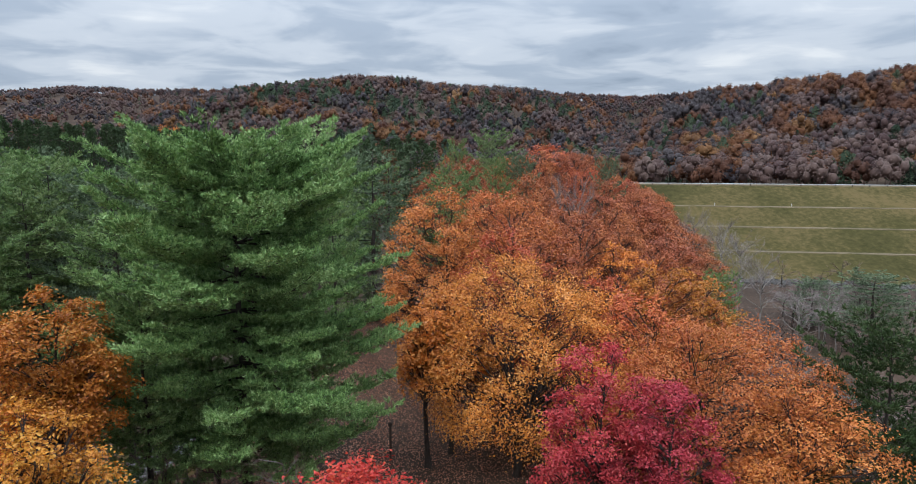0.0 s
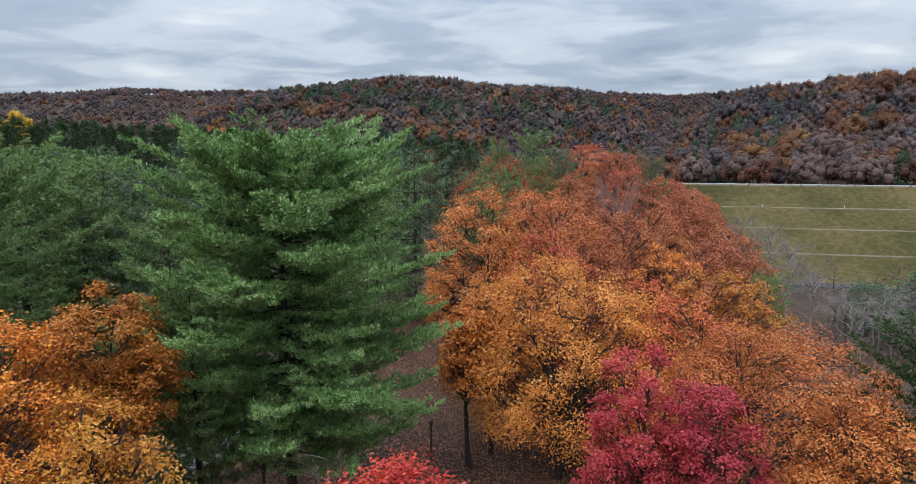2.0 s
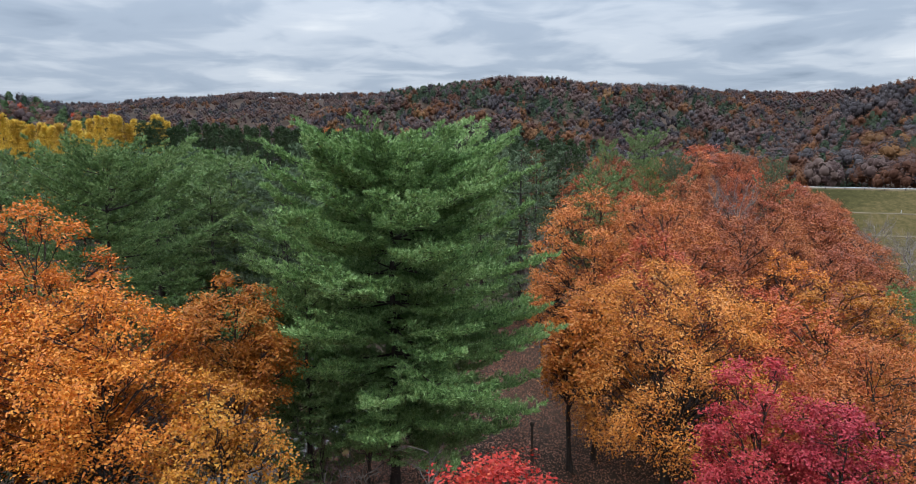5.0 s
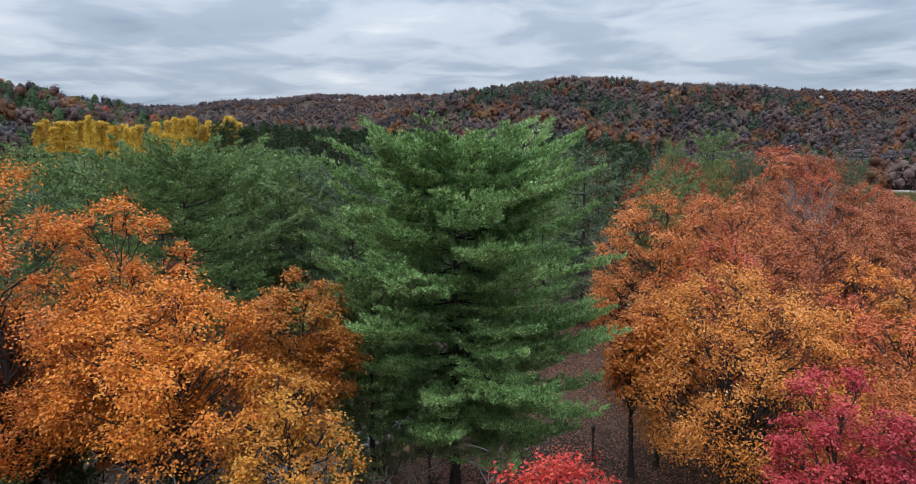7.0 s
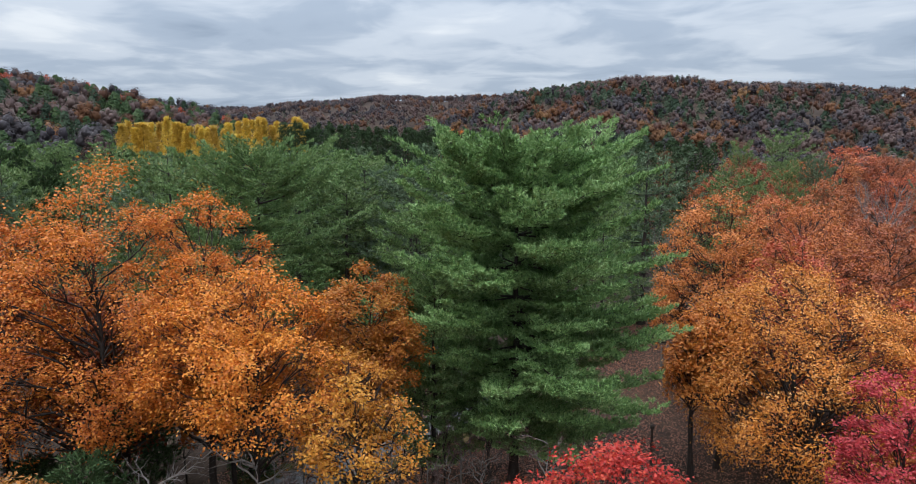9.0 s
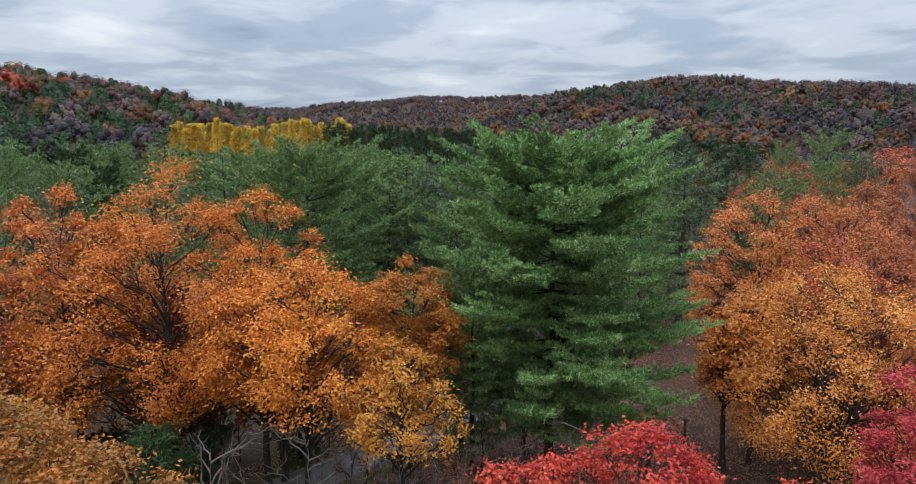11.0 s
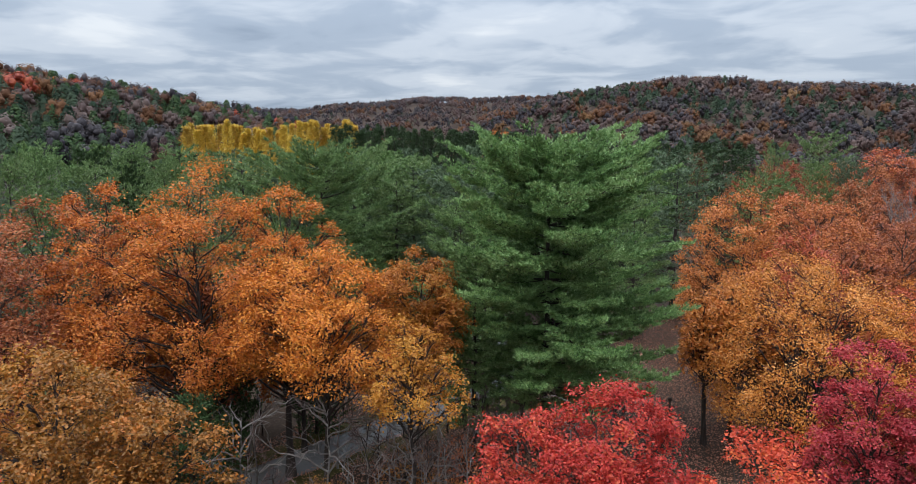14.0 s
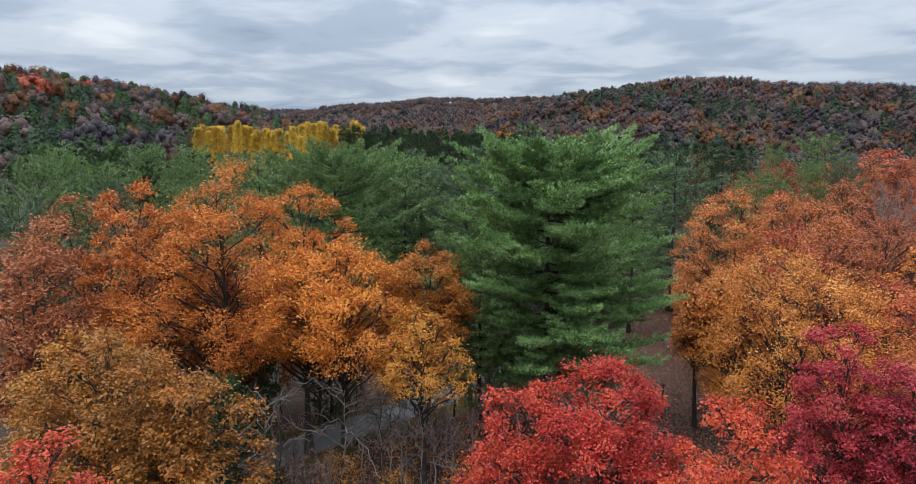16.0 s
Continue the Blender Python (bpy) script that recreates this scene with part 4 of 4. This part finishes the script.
LARCH_SHAPE = ([0, 0.2, 0.45, 0.65, 0.85, 1.0], [0.9, 1.0, 0.78, 0.48, 0.18, 0.02])
larch_shapes = [(conifer(320 + k, 24.0, 4.2, 3.0, LARCH_SHAPE, 1300, 0.6, 0.26, LEAF["larch"], BARK, "larch_tree", 1.2, (0.0, 0.6), 0.06, 4, 0.7, fine=False, boughs=False), 24.0, 4.2) for k in range(3)]
larch_used = set()
for k in range(42):
    az, d = radians(-50.6 + 14.4 * (k + 0.5) / 42 + pick.uniform(-0.3, 0.3)), pick.uniform(205, 240)
    x, y = d * math.sin(az), d * math.cos(az)
    top = 27 + d * math.tan(radians(1.75)) + pick.uniform(-5.0, 1.2)
    tagged(planted(larch_shapes, larch_used, x, y, top, pick.uniform(4.2, 5.4), pick), "yellow larch in a row of autumn larches", "tree", "row of larches")

# rust and tan trees that fill the wood between the belt and the dam
filled = 0
while filled < 60:
    az, d = radians(pick.uniform(-3, 22)), math.sqrt(pick.uniform(66 ** 2, 175 ** 2))
    x, y = d * math.sin(az), d * math.cos(az)
    kind = ("rust", "rust", "rust_orange", "rust", "rust")[filled % 5]
    r = pick.uniform(4.2, 6.0)
    top = flank(x, y, 14.5 + 8.5 * (d - 66) / 100 + pick.uniform(-1.5, 1.5), r)
    ob = planted(round_shapes, round_used, x, y, top, r, pick, LEAF[kind])
    ob.name = "oak_tree"
    tagged(ob, NAMES[kind][1], "tree", "mixed oak wood")
    filled += 1

# ---- bare trees ----
bare_shapes = [(bare_tree(400 + k, 14.0, 5.0, PALE_BARK, LEAF["twig"], "bare_tree"), 14.0, 5.0) for k in range(3)]
bare_used = set()
BARE = [
    (40.8, 85.8, 12.3, 5.1), (42.1, 96.2, 13.2, 5.6), (42.4, 79.4, 9.7, 4.8), (18.0, 98.4, 21.2, 4.9),
    (43.5, 106.4, 14.6, 5.6), (47.6, 82.2, 9.1, 4.7), (-99.9, 46.2, 23.5, 7.0), (-110.3, 58.1, 25.3, 6.6), (-7.5, 76.7, 18.0, 3.2), (42.6, 117.5, 16.5, 4.5), (16.2, 103.7, 21.4, 3.7),
]
for x, y, top, r in BARE:
    tagged(planted(bare_shapes, bare_used, x, y, top, r, pick), "leafless grey tree with fine pale twigs", "tree")

# ---- undergrowth: leafless saplings, small hemlocks and brush ----
thin_shapes = [(bare_tree(420 + k, 9.0, 2.6, BARK, LEAF["brown_twig"], "bare_sapling", 320, 7, 1.0, 4), 9.0, 2.6) for k in range(3)]
thin_used = set()
hemlock_shapes = [(conifer(340 + k, 8.0, 2.4, 0.6, SPIRE, 1100, 0.36, 0.12, LEAF["hemlock"], BARK, "hemlock", 0.6, (-0.1, 0.4), 0.12, 4, 0.6, fine=False), 8.0, 2.4) for k in range(2)]
hemlock_used = set()


def off_road(x, y):
    return abs(x - float(np.interp(y, [8, 20, 30, 40.5, 50, 57.5, 64, 74], [-38, -36, -33.5, -30, -26.3, -23.8, -24.8, -34]))) > 3.4


done = 0
while done < 96:
    x, y = (pick.uniform(-48, -8), pick.uniform(8, 64)) if done < 46 else (pick.uniform(-38, -15), pick.uniform(17, 46))
    if not off_road(x, y):
        continue
    ob = planted(thin_shapes, thin_used, x, y, pick.uniform(4, 10), pick.uniform(1.6, 3.0), pick)
    if done % 3 == 0:
        recolour(ob, PALE_BARK, "trunk")
    tagged(ob, "thin leafless grey sapling under the oaks" if done % 3 == 0 else "thin leafless sapling with brown twigs", "tree", "undergrowth saplings")
    done += 1
done = 0
while done < 9:
    x, y = pick.uniform(-52, -36), pick.uniform(14, 75)
    if not off_road(x, y):
        continue
    tagged(planted(hemlock_shapes, hemlock_used, x, y, pick.uniform(4, 9), pick.uniform(1.6, 2.8), pick), "small dark green hemlock under the trees", "tree", "undergrowth hemlocks")
    done += 1
for k in range(150):
    x, y = pick.uniform(27, 74), pick.uniform(48, 118)
    if y < 50 + (x - 27) * 0.3:
        continue
    tagged(planted(thin_shapes, thin_used, x, y, pick.uniform(2.5, 6.5), pick.uniform(2.0, 3.6), pick), "low leafless brown bush near the dam", "bush", "brush below the dam")

# ---- the woods on the hills ----
def far_template(kind, seed, n):
    """A small tree of unit height and unit spread as loose clumps: corners and faces."""
    rng = np.random.default_rng(seed)
    b = Build()
    k = min((260 / n) ** 0.5, 1.5)
    if kind == "cone":
        u = rng.uniform(0, 1, n) ** 0.8
        a = rng.uniform(0, 6.28, n)
        w = 0.42 * (1.03 - u) ** 0.75 * rng.uniform(0.5, 1.0, n) * (1 + 0.2 * np.sin(u * 23 + seed))
        c = np.column_stack([np.cos(a) * w, np.sin(a) * w, 0.1 + 0.9 * u - 0.12 * w])
        kites(b, c, np.column_stack([np.cos(a), np.sin(a), np.full(n, 0.7)]) + rng.normal(0, 0.25, (n, 3)), np.column_stack([np.cos(a), np.sin(a), np.full(n, -0.2)]), rng.uniform(0.10, 0.17, n) * k, rng.uniform(0.07, 0.11, n) * k, tri=True)
    else:
        # a crown of rounded lobes, each a shell of loose leaves, finer for a bare tree's twigs
        m = 10 if n > 150 else 6
        g = (np.arange(m) + 0.5) / m
        turn = np.arange(m) * 2.39996 + seed
        z = 1 - 1.45 * g
        lobe = np.stack([np.sqrt(1 - z * z) * np.cos(turn), np.sqrt(1 - z * z) * np.sin(turn), z], -1)
        lobe = lobe * [0.31, 0.31, 0.28] * rng.uniform(0.8, 1.1, (m, 1)) + [0, 0, 0.56]
        size = rng.uniform(0.14, 0.21, m) * (10 / m) ** 0.25
        # the dense inner growth of each lobe, hidden under its leaves
        q = (1 + 5 ** 0.5) / 2
        ico = unit(np.array([(-1, q, 0), (1, q, 0), (-1, -q, 0), (1, -q, 0), (0, -1, q), (0, 1, q), (0, -1, -q), (0, 1, -q), (q, 0, -1), (q, 0, 1), (-q, 0, -1), (-q, 0, 1)]))
        tri = np.array([(0, 11, 5), (0, 5, 1), (0, 1, 7), (0, 7, 10), (0, 10, 11), (1, 5, 9), (5, 11, 4), (11, 10, 2), (10, 7, 6), (7, 1, 8), (3, 9, 4), (3, 4, 2), (3, 2, 6), (3, 6, 8), (3, 8, 9), (4, 9, 5), (2, 4, 11), (6, 2, 10), (8, 6, 7), (9, 8, 1)])
        for c, w in zip(lobe, size):
            b.add(c + ico * w * rng.uniform(0.5, 0.85, (12, 1)), tri)
        pick_ = rng.integers(0, m, n)
        out = unit(lobe - [0, 0, 0.42])[pick_]
        way = unit(rng.normal(size=(n, 3)) + out * 0.9 + [0, 0, 0.3])
        c = lobe[pick_] + way * (size[pick_] * rng.uniform(0.7, 1.05, n))[:, None]
        fine = 0.85 if kind == "bare" else 1.0
        kites(b, c, way * 0.6 + out * 0.6 + [0, 0, 0.25] + rng.normal(0, 0.14, (n, 3)), rng.normal(size=(n, 3)), rng.uniform(0.08, 0.12, n) * k * fine, rng.uniform(0.075, 0.11, n) * k * fine, tri=True)
    blades(b, np.zeros((3, 3)), unit(np.array([[0.03, 0, 1.0], [-0.05, 0.04, 1], [0.02, -0.06, 1]])), np.full(3, 0.78), np.full(3, 0.028), rng)
    return np.concatenate(b.co), [f for f, s in b.faces]


def hill_wood(name, label, k, az0, az1, d0, d1, spacing, mix, height, detail, seed):
    """Trees all over one hillside, in drifts of kinds, joined into one sheet of woodland."""
    rng = np.random.default_rng(seed)
    kinds = list(mix)
    shape = {"pine": "cone", "spruce": "cone", "blue_pine": "broad", "hill_green": "cone", "hemlock": "cone", "hill_grey": "bare", "hill_brown": "bare"}
    forms = {s: [far_template(s, seed * 7 + q, detail) for q in range(6)] for s in ("broad", "bare", "cone")}
    b, tones = Build(), []
    area = 0.5 * (d1 * d1 - d0 * d0) * radians(az1 - az0)
    n = int(area / spacing ** 2)
    d = np.sqrt(rng.uniform(d0 * d0, d1 * d1, n))
    az = np.radians(rng.uniform(az0, az1, n))
    x, y = d * np.sin(az), d * np.cos(az)
    z = ground(x, y)
    weights = np.array([mix[q] for q in kinds])
    green = np.array([q in ("hill_green", "hemlock") for q in kinds])
    for i in range(n):
        drift = np.array([noise.noise((x[i] * 0.011 + q * 17.3, y[i] * 0.008, q * 5.1)) for q in range(len(kinds))])
        rise = (d[i] - d0) / (d1 - d0)
        w = weights * np.exp(3.2 * drift) * np.where(green, 1.5 - 1.42 * rise, 1.0)
        q = rng.choice(len(kinds), p=w / w.sum())
        form = shape.get(kinds[q], "broad")
        co, faces = forms[form][rng.integers(6)]
        h = height * rng.uniform(0.72, 1.2) * (0.92 if form == "cone" else 1.0)
        s = h * rng.uniform(0.7, 1.02) * (1.3 if form == "cone" else 1.0)
        c, sn = math.cos(i * 1.7), math.sin(i * 1.7)
        p = np.column_stack([(co[:, 0] * c - co[:, 1] * sn) * s + x[i], (co[:, 0] * sn + co[:, 1] * c) * s + y[i], co[:, 2] * h + z[i] - 0.12 * h])
        start = b.count
        tones.append(np.full(sum(len(f) for f in faces), rng.random(), np.float32))
        b.co.append(p.astype(np.float32))
        b.count += len(p)
        for f in faces:
            b.faces.append((f + start, q))
    me = b.mesh(name, [LEAF[q] for q in kinds], True)
    me.attributes.new("tree_tone", "FLOAT", "FACE").data.foreach_set("value", np.concatenate(tones))
    ob = new(name, me)
    return tagged(ob, label, "woods", kind="stuff")


hill_wood("woods_east", "autumn woods of rust, tan and dark evergreens on a hillside", 3, 12, 37, 285, 715, 10, {"hill_brown": 0.36, "hill_grey": 0.2, "hill_rust": 0.24, "hill_tan": 0.04, "hill_green": 0.42}, 17, 440, 1)
hill_wood("woods_centre", "grey and rust woods with evergreens over a broad hill", 2, -27, 17, 520, 1080, 12.5, {"hill_grey": 0.26, "hill_brown": 0.34, "hill_rust": 0.15, "hill_tan": 0.015, "hill_green": 0.48}, 17, 120, 2)
hill_wood("woods_back", "brown woods on a farther hill beyond the dam", 4, 1, 24, 1020, 1540, 12.5, {"hill_brown": 0.4, "hill_grey": 0.3, "hill_rust": 0.2, "hill_green": 0.16}, 18, 50, 5)
hill_wood("woods_far", "bare brown woods on a distant ridge", 1, -50, -12, 1050, 1800, 16, {"hill_brown": 0.6, "hill_grey": 0.3, "hill_rust": 0.08, "hill_green": 0.06}, 17, 36, 3)
hill_wood("woods_west", "mixed evergreens, red oaks and bare trees on a near slope", 0, -66, -34, 185, 450, 8.0, {"hill_grey": 0.2, "hill_brown": 0.2, "hill_rust": 0.16, "red": 0.022, "hill_green": 0.3, "hemlock": 0.46, "gold": 0.005}, 15, 440, 4)
hill_wood("woods_valley", "mixed woods on the valley floor beyond the plantation", 2, -34, 12, 250, 520, 12, {"hill_brown": 0.3, "hill_grey": 0.2, "hill_rust": 0.25, "hill_tan": 0.06, "hill_green": 0.3}, 14, 120, 6)
hill_wood("woods_tan", "band of tan and orange oaks low on the broad hill", 2, -9.5, 0.5, 600, 690, 15, {"hill_tan": 0.7, "hill_rust": 0.3}, 16, 160, 8)
hill_wood("woods_gold", "drift of tan and gold trees on the hillside", 3, 15.5, 22, 340, 450, 15, {"hill_tan": 0.75, "hill_rust": 0.25}, 15, 440, 9)
